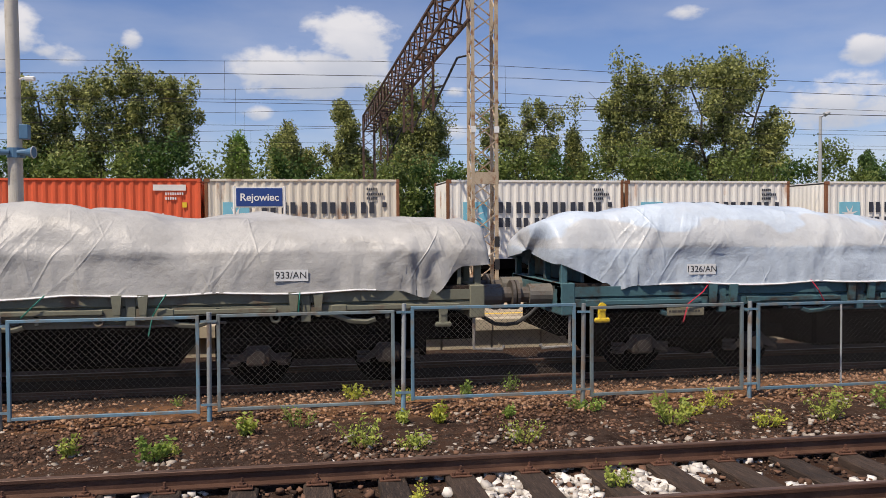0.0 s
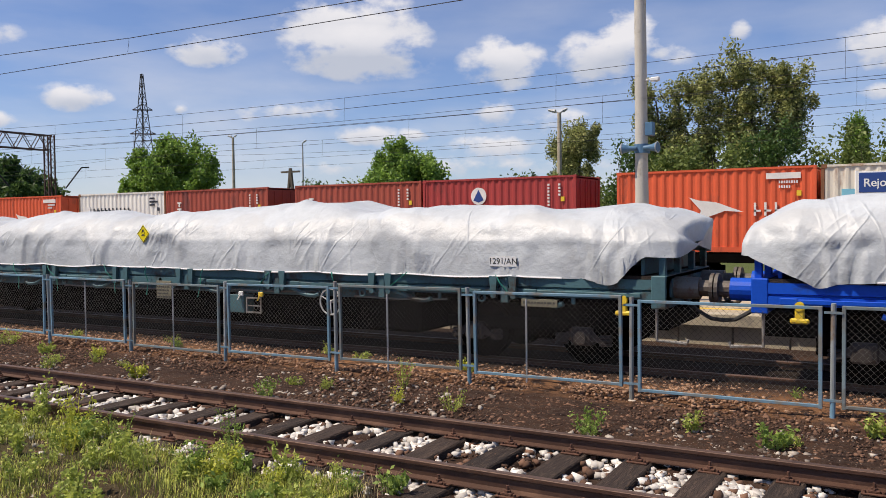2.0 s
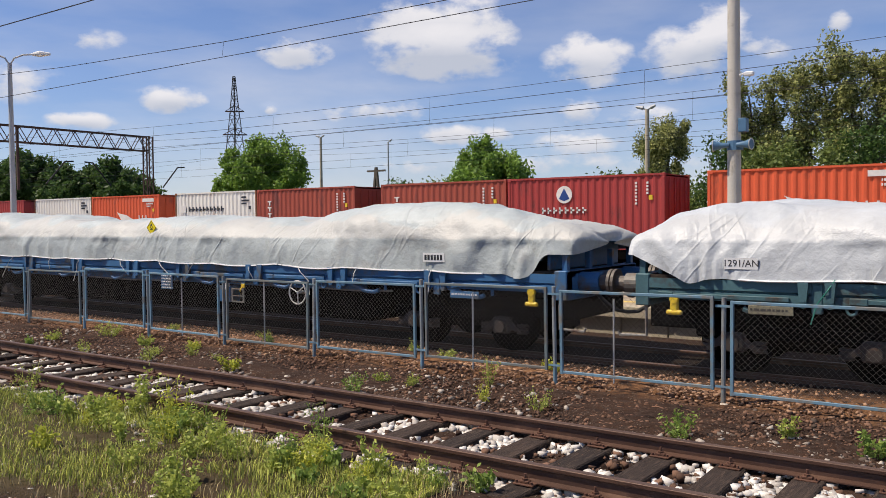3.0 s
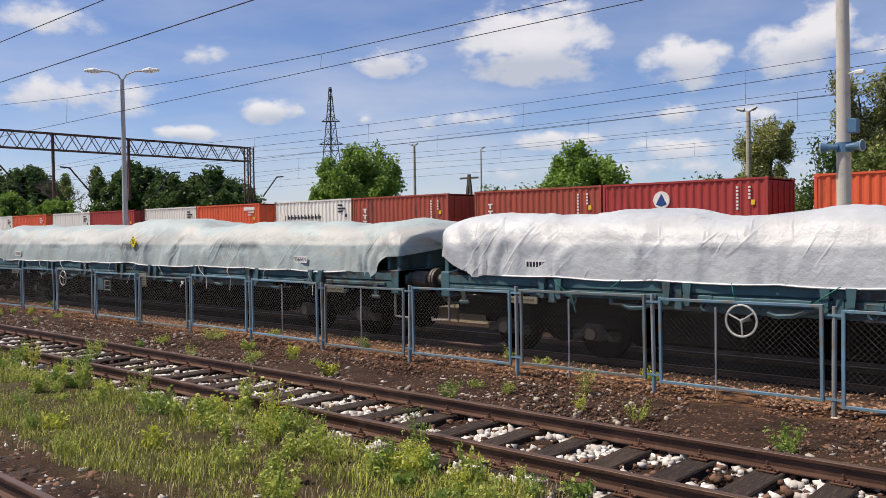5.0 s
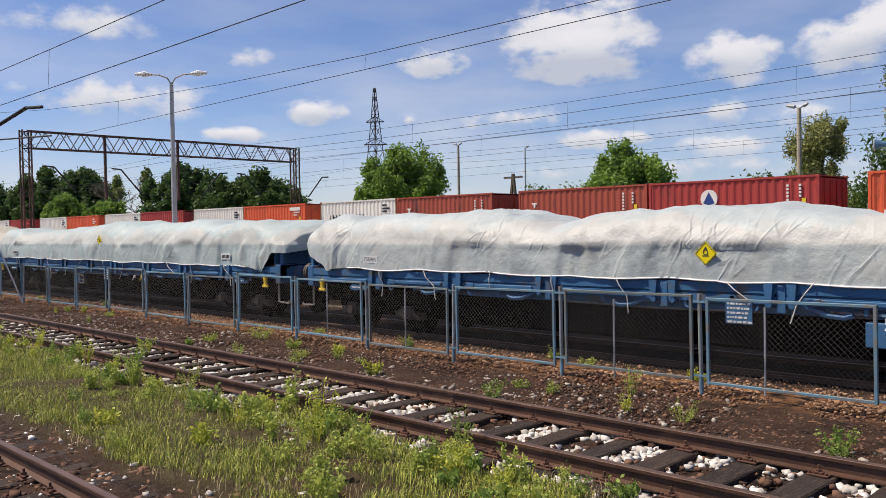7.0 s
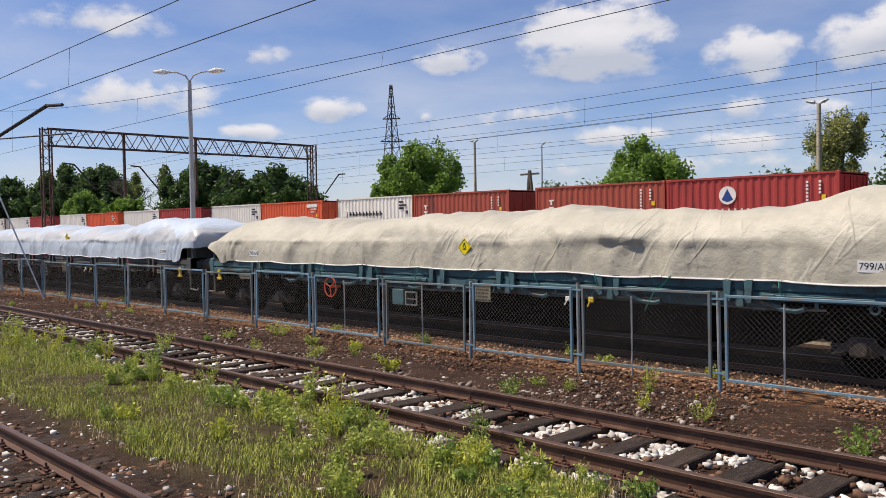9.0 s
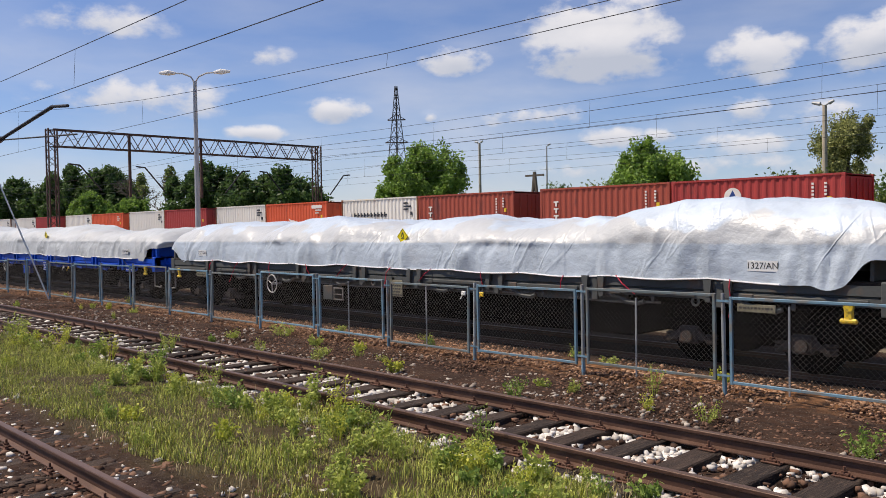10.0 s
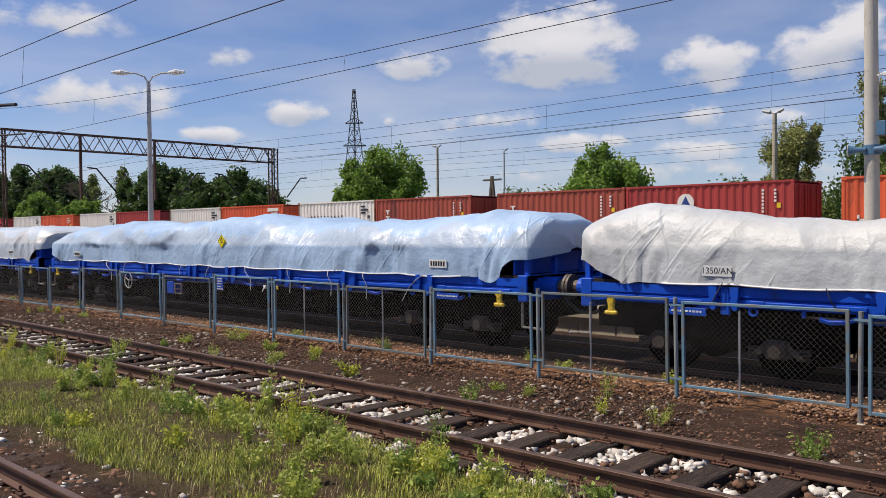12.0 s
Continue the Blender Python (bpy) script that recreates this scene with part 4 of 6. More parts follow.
def tarp_material(name, base, second, amount, rough, board_tint=0.84, bags=0.0, metal=0.0):
    m = paint(name, base, rough, metal, 0.15, 0.9, 7.0, 0.0, second, amount, 0.0, (1, 1, 1.6), 0.22, 0.35)
    nt = m.node_tree
    n, link = nt.nodes.new, nt.links.new
    tc, mp, t = n("ShaderNodeTexCoord"), n("ShaderNodeMapping"), n("ShaderNodeTexNoise")
    mp.inputs["Scale"].default_value = (6.0, 5, 90)
    link(tc.outputs["Object"], mp.inputs[0]), link(mp.outputs[0], t.inputs["Vector"])
    t.inputs["Scale"].default_value, t.inputs["Detail"].default_value = 1.0, 4
    c = n("ShaderNodeTexNoise")
    c.inputs["Scale"].default_value, c.inputs["Detail"].default_value, c.inputs["Roughness"].default_value = 5, 5, 0.6
    link(tc.outputs["Object"], c.inputs["Vector"])
    add = n("ShaderNodeMath")
    add.operation = "MULTIPLY_ADD"
    link(c.outputs[0], add.inputs[0])
    add.inputs[1].default_value = 2.0
    # sharp creases running slantwise both ways down the sheet
    top = None
    for lean, stretch, scale, width in ((0.35, 6.0, 0.36, 0.035), (-0.6, 5.0, 0.42, 0.035)):
        mr, cn, ab, sb, cl = n("ShaderNodeMapping"), n("ShaderNodeTexNoise"), n("ShaderNodeMath"), n("ShaderNodeMath"), n("ShaderNodeMapRange")
        mr.inputs["Rotation"].default_value = (0, lean, 0)
        mr2 = n("ShaderNodeMapping")
        mr2.inputs["Scale"].default_value = (stretch, 1, 1)
        link(tc.outputs["Object"], mr.inputs[0]), link(mr.outputs[0], mr2.inputs[0]), link(mr2.outputs[0], cn.inputs["Vector"])
        cn.inputs["Scale"].default_value, cn.inputs["Detail"].default_value = scale, 2.5
        sb.operation, ab.operation = "SUBTRACT", "ABSOLUTE"
        link(cn.outputs[0], sb.inputs[0])
        sb.inputs[1].default_value = 0.5
        link(sb.outputs[0], ab.inputs[0])
        cl.inputs[1].default_value, cl.inputs[2].default_value, cl.inputs[3].default_value, cl.inputs[4].default_value = 0.0, width, 0.85, 0.0
        link(ab.outputs[0], cl.inputs[0])
        if top is None:
            top = cl.outputs[0]
        else:
            sm = n("ShaderNodeMath")
            link(top, sm.inputs[0]), link(cl.outputs[0], sm.inputs[1])
            top = sm.outputs[0]
    weave = n("ShaderNodeMath")
    weave.operation = "MULTIPLY_ADD"
    link(t.outputs[0], weave.inputs[0])
    weave.inputs[1].default_value = 0.10
    # creased only in places
    mk, mkr, mkm = n("ShaderNodeTexNoise"), n("ShaderNodeMapRange"), n("ShaderNodeMath")
    mk.inputs["Scale"].default_value = 0.9
    link(tc.outputs["Object"], mk.inputs["Vector"])
    mkr.inputs[1].default_value, mkr.inputs[2].default_value = 0.44, 0.62
    mkm.operation = "MULTIPLY"
    link(mk.outputs[0], mkr.inputs[0]), link(mkr.outputs[0], mkm.inputs[0]), link(top, mkm.inputs[1])
    link(mkm.outputs[0], weave.inputs[2])
    link(weave.outputs[0], add.inputs[2])
    # show-through of the thin sheet is painted into its colour: darker up to the side boards' top edge, pale bags of
    # the load here and there above it
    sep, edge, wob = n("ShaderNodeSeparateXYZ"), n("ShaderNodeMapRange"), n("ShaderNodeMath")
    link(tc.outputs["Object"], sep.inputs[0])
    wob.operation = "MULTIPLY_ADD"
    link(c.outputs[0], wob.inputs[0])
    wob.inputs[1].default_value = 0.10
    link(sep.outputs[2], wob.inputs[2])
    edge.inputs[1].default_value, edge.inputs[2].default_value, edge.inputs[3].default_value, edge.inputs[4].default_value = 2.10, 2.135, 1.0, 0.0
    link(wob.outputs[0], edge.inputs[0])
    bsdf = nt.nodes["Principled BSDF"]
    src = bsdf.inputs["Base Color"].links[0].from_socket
    big = n("ShaderNodeTexNoise")
    big.inputs["Scale"].default_value, big.inputs["Detail"].default_value = 0.75, 3
    link(tc.outputs["Object"], big.inputs["Vector"])
    lim = n("ShaderNodeMath")
    lim.operation = "MULTIPLY_ADD"
    link(big.outputs[0], lim.inputs[0])
    lim.inputs[1].default_value = -1.3
    link(wob.outputs[0], lim.inputs[2])
    bag = n("ShaderNodeMapRange")
    bag.inputs[1].default_value, bag.inputs[2].default_value, bag.inputs[3].default_value, bag.inputs[4].default_value = 1.80, 1.86, bags, 0.0
    link(lim.outputs[0], bag.inputs[0])
    mb, mg = n("ShaderNodeMix"), n("ShaderNodeMix")
    mb.data_type = mg.data_type = "RGBA"
    link(bag.outputs[0], mb.inputs[0]), link(src, mb.inputs[6])
    mb.inputs[7].default_value = (0.48, 0.46, 0.415, 1)
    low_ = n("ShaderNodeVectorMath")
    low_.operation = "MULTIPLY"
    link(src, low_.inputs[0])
    low_.inputs[1].default_value = (board_tint, board_tint * 0.995, board_tint * 0.985)
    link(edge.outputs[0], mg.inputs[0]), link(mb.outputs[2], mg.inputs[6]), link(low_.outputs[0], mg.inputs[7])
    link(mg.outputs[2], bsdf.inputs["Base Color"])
    bp = n("ShaderNodeBump")
    bp.inputs["Strength"].default_value, bp.inputs["Distance"].default_value = 0.60, 0.02
    link(add.outputs[0], bp.inputs["Height"])
    link(bp.outputs[0], nt.nodes["Principled BSDF"].inputs["Normal"])
    return m


HEM = paint("tarp_hem", (0.78, 0.78, 0.76), 0.5, 0, 0.08, 2, 20, 0)
TIE = {"green": paint("tie_green", (0.02, 0.22, 0.16), 0.6, 0, 0.1, 2, 20, 0), "red": paint("tie_red", (0.55, 0.02, 0.05), 0.6, 0, 0.1, 2, 20, 0),
       "white": paint("tie_white", (0.6, 0.6, 0.55), 0.6, 0, 0.1, 2, 20, 0), "black": paint("tie_black", (0.03, 0.03, 0.04), 0.6, 0, 0.1, 2, 20, 0)}


def tarp_shape(seed, lump):
    """The sheet over the load: verts on a grid along the wagon and round its section."""
    xe = PITCH / 2 - 0.52
    nu, nv = 440, 60
    u = np.linspace(-xe, xe, nu)
    th = np.pi * (1 - np.linspace(0, 1, nv))
    U, T = np.meshgrid(u, th, indexing="ij")
    n = 4.4
    cy = np.sign(np.cos(T)) * np.abs(np.cos(T)) ** (2 / n)
    sz = np.abs(np.sin(T)) ** (2 / n)
    e = np.clip((np.abs(U) - (xe - 1.25)) / 1.25, 0, 1)
    side = (U > 0) * 1.0
    rng0 = np.random.default_rng(seed + 500)
    # bundles under the sheet: long swells and dips between them
    swell = fbm(U / 3.6 + 11 * seed, T * 0.4 + seed, seed, 2)
    dips = np.exp(-(((U + 11.2 + seed * 0.7) % 5.6) - 2.8) ** 2 / 0.25)
    H = 1.13 + lump * (swell - 0.48) * 2.1 - 0.10 * dips - 0.24 * e**3
    A = 1.42 - 0.015 * dips + 0.05 * (fbm(U / 2.3, T, seed + 9, 3) - 0.5) - 0.08 * e**5
    pitch = 1.93
    hang = np.abs(np.sin((U + seed * 0.31) * np.pi / pitch))
    # right end: a flap hangs down, then the hem steps up; left end: the hem slants up
    ramp_l, ramp_r = np.clip((e - 0.30) / 0.66, 0, 1) ** 1.2, np.clip((e - 0.36) / 0.36, 0, 1)
    zb = 1.500 + 0.035 * (1 - hang) + (0.34 * ramp_l - 0.06 * np.exp(-((e - 0.25) / 0.12) ** 2)) * (1 - side) + (0.33 * ramp_r * (3 - 2 * ramp_r) * ramp_r - 0.11 * np.exp(-((e - 0.25) / 0.20) ** 2) * (1 - ramp_r)) * side + 0.04 * (value_noise(U / 1.3, U * 0, seed) - 0.5)
    Y = A * cy * (1.02 - 0.15 * sz**1.6)
    Z = zb + (H - (zb - 1.515)) * sz
    steep = np.clip(np.abs(cy) ** 3, 0, 1)
    lean_ = rng0.uniform(-0.5, 0.5)
    board = np.clip((Z - 2.0) / 0.12, 0.45, 1.0)
    # stiff, faceted drape over bags and side boards
    push = steep * board * (0.10 * (facets(U * 0.75 + lean_ * Z, Z * 1.1 + U * 0.12, seed + 81) - 0.5) + 0.075 * (facets(U * 1.6 - lean_ * 2 * Z, Z * 2.0, seed + 83) - 0.5) + 0.035 * (facets(U * 4.6 + Z, Z * 3.1, seed + 87) - 0.5))
    # fans of fine folds that run up from each lashing
    near = ((U + seed * 0.31 + pitch / 2) % pitch) - pitch / 2
    hz = Z - 1.45
    fan = np.arctan2(near, hz + 0.12)
    knot = np.floor((U + seed * 0.31 + pitch / 2) / pitch)
    push += steep * 0.06 * np.exp(-np.hypot(near * 0.8, hz) / 0.5) * (np.abs((fan * 3.4 + knot * 1.7) % 2 - 1) - 0.5)
    # folds that fan out from the lashed lower corners
    px, pz = np.abs(U) - (xe - 1.1), Z - 1.42
    fan = np.arctan2(pz, px) * 4.2 + seed
    push += steep * 0.10 * np.exp(-np.hypot(px, pz) / 0.7) * (np.abs((fan % 2) - 1) - 0.5)
    # slanting creases, gently rising on one side and dropping sharply on the other
    for _ in range(24):
        c, zc, a = rng0.uniform(-xe + 0.6, xe - 0.6), rng0.uniform(1.7, 2.35), rng0.choice((-1, 1)) * rng0.uniform(0.08, 1.0)
        ln, amp, way = rng0.uniform(0.3, 0.75), rng0.uniform(0.03, 0.085), rng0.choice((-1, 1, 1))
        d = ((U - c) * math.cos(a) - (Z - zc) * math.sin(a)) * way
        along = (U - c) * math.sin(a) + (Z - zc) * math.cos(a)
        push += steep * amp * (np.where(d < 0, np.exp(np.minimum(d, 0) / 0.42), np.exp(-np.maximum(d, 0) / 0.11)) - 0.15) * np.exp(-(along / ln) ** 4) * np.exp(-(d / 1.2) ** 2)
    # bags of the load press against the sheet above the side boards
    for _ in range(9):
        cx_, wd = rng0.uniform(-xe + 1.2, xe - 1.2), rng0.uniform(0.5, 1.1)
        zc_ = rng0.uniform(2.2, 2.36)
        box_ = np.clip((1 - np.maximum(np.abs(U - cx_ + 0.25 * (Z - 2.2)) / wd, np.abs(Z - zc_) / 0.30)) * 1.6, 0, 1)
        push += steep * 0.05 * box_ * box_ * (3 - 2 * box_)
    push += e * steep * 0.06 * np.sin(U * 9 + Z * 6 + seed)
    push += steep * 0.02 * np.exp(-((Z - 2.07) / 0.05) ** 2)
    Y = Y * (1 + push / 1.43)
    top = np.clip(sz * (1 - np.abs(cy) ** 6), 0, 1)
    Z = Z + top * (0.03 * (fbm(U / 0.9, Y / 0.8, seed + 41, 4) - 0.5) + 0.12 * (facets(U * 0.8 + Y * 0.5, Y * 0.9, seed + 51) - 0.5) + 0.075 * (facets(U * 2.3, Y * 1.7 + U, seed + 53) - 0.5) + 0.03 * (facets(U * 5.0, Y * 4, seed + 57) - 0.5))
    X = U + e * 0.04 * np.sin(T * 3 + seed) * np.sign(U)
    V = np.stack([X, Y, Z], -1)
    # rounded ends that close on themselves
    caps = []
    for row, sgn in ((V[0], -1), (V[-1], 1)):
        out = []
        for f, dx in ((0.95, 0.05), (0.72, 0.08), (0.12, 0.07)):
            q = row.copy()
            q[:, 0] += sgn * dx
            q[:, 1] *= f
            q[:, 2] = 1.98 + (q[:, 2] - 1.98) * (f if f > 0.5 else f)
            out.append(q)
        caps.append(out)
    V = np.concatenate([np.stack(caps[0][::-1]), V, np.stack(caps[1])])
    nu2 = V.shape[0]
    idx = np.arange(nu2 * nv).reshape(nu2, nv)
    q = np.stack([idx[:-1, :-1], idx[1:, :-1], idx[1:, 1:], idx[:-1, 1:]], -1).reshape(-1, 4)
    return V, q


def build_tarp(x, seed, mt, lump, text, tie, words):
    V, q = tarp_shape(seed, lump)
    t = thing("tarpaulin", words, "tarpaulin", "sheeted loads", (x, TRAIN_Y, 0))
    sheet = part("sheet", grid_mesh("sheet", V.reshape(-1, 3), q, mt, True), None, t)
    # lower hem on the camera side: a thin folded edge
    g = Geo()
    edge = V[36:-36:3, 0]
    g.path([(a[0], a[1] - 0.006, a[2] + 0.008) for a in edge], 0.016, 5)
    part("hem", g, HEM, t)
    rng = random.Random(seed)
    for k in range(11):
        i = 42 + int((V.shape[0] - 84) * (k + 0.5) / 11) + rng.randrange(-5, 6)
        p = V[i, 0]
        d = rng.uniform(-0.45, 0.45)
        part("tie_rope", Geo().path([(p[0], p[1] - 0.01, p[2] + 0.03), (p[0] + d * 0.4, -1.50, 1.40), (p[0] + d, -1.46, 1.22)] + ([(p[0] + d * 1.3, -1.52, 0.95)] if rng.random() < 0.4 else []), 0.009, 5), TIE[tie], t)

    def surface_y(xx, zz):
        i = int(np.argmin(np.abs(V[:, 28, 0] - xx)))
        near = V[max(i - 4, 0):i + 5, :22].reshape(-1, 3)
        return float(np.quantile(near[np.abs(near[:, 2] - zz) < 0.13][:, 1], 0.12)) - 0.010

    # number labels near both ends, and the placard: metres from the wagon's middle, and height
    right_x, left_x, mid_x, mid_z = SIGNS.get(seed - 3, (8.0, -8.3, -0.2, 2.2))
    for lx in (left_x, right_x):
        lz = 1.74
        ly = surface_y(lx, lz)
        pl = part("number_label", Geo().box(-0.235, 0.235, -0.004, 0.004, -0.08, 0.08), M["white"], t, "white number label", at=(lx, ly, lz))
        if text:
            cu = bpy.data.curves.new("label_text", "FONT")
            cu.body, cu.size, cu.align_x, cu.align_y, cu.extrude = text, 0.135, "CENTER", "CENTER", 0.001
            cu.materials.append(M["black"])
            tx = new("label_text", cu)
            tx.parent = pl
            tx.matrix_basis = pose(0, -0.006, 0, 90, 0, 0)
        else:
            g = Geo()
            for k in range(6):
                g.box(-0.20 + k * 0.068, -0.155 + k * 0.068, -0.008, 0, -0.045, 0.045)
            part("label_marks", g, M["black"], pl)
    dx, dz = mid_x, mid_z
    dy = surface_y(dx, dz)
    q = 0.185
    d = part("hazard_placard", Geo().add([(0, -0.004, q), (-q, -0.004, 0), (0, -0.004, -q), (q, -0.004, 0), (0, 0.004, q), (-q, 0.004, 0), (0, 0.004, -q), (q, 0.004, 0)],
                                     [(0, 1, 2, 3), (4, 7, 6, 5), (0, 4, 5, 1), (1, 5, 6, 2), (2, 6, 7, 3), (3, 7, 4, 0)]), PLACARD, t, "yellow diamond hazard placard", at=(dx, dy, dz))
    part("placard_symbol", Geo().ring((0, -0.006, 0.02), (0, 1, 0), 0.038, 0.007, 16, 4).box(-0.055, 0.055, -0.008, 0, -0.042, -0.03).add([(-0.035, -0.007, 0.055), (0.035, -0.007, 0.055), (0.0, -0.007, 0.11)], [(0, 1, 2)]), M["black"], d)
    e_ = q - 0.018
    g = Geo()
    for a, b in (((0, e_), (-e_, 0)), ((-e_, 0), (0, -e_)), ((0, -e_), (e_, 0)), ((e_, 0), (0, e_))):
        g.bar((a[0], -0.005, a[1]), (b[0], -0.005, b[1]), 0.006)
    part("placard_border", g, M["black"], d)
    return t


SIGNS = {-1: (8.3, -8.35, -0.2, 2.2), 0: (7.8, -7.85, 0.0, 2.02), 1: (8.3, -8.63, -0.26, 2.31), 2: (8.0, -9.0, -0.26, 2.2), 3: (8.0, -8.6, -0.35, 2.29), 5: (7.46, -8.27, -0.06, 2.13),
         6: (7.71, -8.18, -0.19, 1.94), 8: (7.62, -8.14, -0.16, 1.95), 9: (8.7, -8.5, 0.48, 2.2), 10: (8.43, -8.1, 0.17, 2.31), 11: (8.4, -8.3, 0.49, 2.17)}
PLACARD = paint("placard_yellow", (0.85, 0.68, 0.0), 0.4, 0, 0.05, 3, 20, 0)
TRAIN = []


def build_train():
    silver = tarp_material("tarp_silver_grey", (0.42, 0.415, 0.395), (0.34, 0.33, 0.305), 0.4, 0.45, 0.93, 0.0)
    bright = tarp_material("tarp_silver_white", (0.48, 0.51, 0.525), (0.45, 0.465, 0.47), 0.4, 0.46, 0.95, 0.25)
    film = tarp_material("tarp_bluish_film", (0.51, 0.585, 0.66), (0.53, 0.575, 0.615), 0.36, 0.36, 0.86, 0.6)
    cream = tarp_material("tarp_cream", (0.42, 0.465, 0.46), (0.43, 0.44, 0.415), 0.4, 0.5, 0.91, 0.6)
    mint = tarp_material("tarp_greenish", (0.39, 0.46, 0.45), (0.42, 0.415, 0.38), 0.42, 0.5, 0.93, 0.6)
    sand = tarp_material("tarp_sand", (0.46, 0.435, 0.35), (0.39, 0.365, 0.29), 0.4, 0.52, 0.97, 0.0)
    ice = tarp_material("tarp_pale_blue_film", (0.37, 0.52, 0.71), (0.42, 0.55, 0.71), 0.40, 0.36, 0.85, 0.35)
    rows = [(-1, "teal", film, 0.30, "1326/AN", "red", "glossy bluish-white film sheet with red ties"), (0, "olive", silver, 0.30, "933/AN", "green", "dull silver-grey sheet tied with green ropes"),
            (1, "blue", bright, 0.28, "1269/AN", "black", "silver-white woven sheet with dark ties"), (2, "teal", bright, 0.30, "1291/AN", "green", "pale silvery sheet tied with green ropes"),
            (3, "steel", cream, 0.30, "", "white", "cream-white stained sheet over load"), (4, "teal", bright, 0.30, "", "green", "pale silvery sheet over load"),
            (5, "teal", mint, 0.28, "956/AN", "white", "pale greenish sheet with cream stains"), (6, "steel", cream, 0.26, "738/AN", "white", "off-white creased sheet over load"),
            (7, "steel", mint, 0.28, "", "white", "greyish-white sheet over load"), (8, "teal", sand, 0.34, "799/AN", "green", "sand-coloured canvas-like sheet over load"),
            (9, "grey", film, 0.30, "1327/AN", "red", "glossy bluish-white film sheet with red ties"), (10, "blue", bright, 0.34, "1350/AN", "black", "bright white woven sheet with black ties"),
            (11, "blue", ice, 0.30, "", "white", "pale blue translucent film sheet over load"), (12, "blue", film, 0.28, "", "white", "bluish-white film sheet over load"),
            (13, "blue", ice, 0.28, "", "white", "pale blue film sheet over load")]
    for i, key, mt, lump, text, tie, words in rows:
        x = GAP0 - PITCH * (i + 0.5)
        w = build_wagon(x, key, -1 if i in (2, 3, 6) else 1, CM["orange"] if i == 8 else HANDWHEEL, i not in (0, 4, 5))
        t = build_tarp(x, i + 3, mt, lump, text, tie, words)
        TRAIN.append((w, x))
        TRAIN.append((t, x))


build_train()


# ---- masts, poles and overhead line ----
def lattice(g, corners, z0, z1, step, r=0.018, axis="z"):
    """Zigzag bracing between neighbouring legs of a square mast, or along a beam."""
    n = len(corners)
    k = 0
    z = z0
    while z < z1 - 0.05:
        ze = min(z + step, z1)
        for i in range(n):
            a, b = corners[i], corners[(i + 1) % n]
            if k % 2:
                a, b = b, a
            if axis == "z":
                g.bar((a[0], a[1], z), (b[0], b[1], ze), r)
            else:
                g.bar((a[0], z, a[1]), (b[0], ze, b[1]), r)
        z, k = ze, k + 1


def build_gantry(x, y0, y1, z0, z1, paint_mast, name_words, near_w, side=0.0):
    """A portal over the tracks: lattice truss in y on two lattice masts."""
    p = thing("catenary_portal", name_words, "overhead line portal", "overhead line portals", (0, 0, 0))
    hw = 0.30
    cs = [(x - hw, z0), (x + hw, z0), (x + hw, z1), (x - hw, z1)]
    t = part("truss", Geo().bar((cs[0][0], y0, z0), (cs[0][0], y1, z0), 0.07).bar((cs[1][0], y0, z0), (cs[1][0], y1, z0), 0.07)
             .bar((cs[2][0], y0, z1), (cs[2][0], y1, z1), 0.07).bar((cs[3][0], y0, z1), (cs[3][0], y1, z1), 0.07), M["rusttruss"], p)
    g = Geo()
    lattice(g, cs, y0, y1, 0.62, 0.04, "y")
    part("truss_bracing", g, M["rusttruss"], t)
    for y, mt, nm in ((y0, paint_mast, "mast"), (y1, M["rusttruss"], "mast")):
        mx = x + (side if y == y0 else 0.0)
        legs = [(mx - near_w, y - 0.25), (mx + near_w, y - 0.25), (mx + near_w, y + 0.25), (mx - near_w, y + 0.25)]
        leg = Geo()
        for a, b in legs:
            leg.bar((a, b, 0.0), (a, b, z1 + 0.05), 0.075)
        m = part(nm, leg, mt, p)
        g = Geo()
        lattice(g, legs, 0.5, z1, 0.44, 0.028)
        part("mast_bracing", g, mt, m)
        part("foot", Geo().box(mx - 0.5, mx + 0.5, y - 0.5, y + 0.5, -0.2, 0.62, 0.03), M["concrete"], m)
    return p


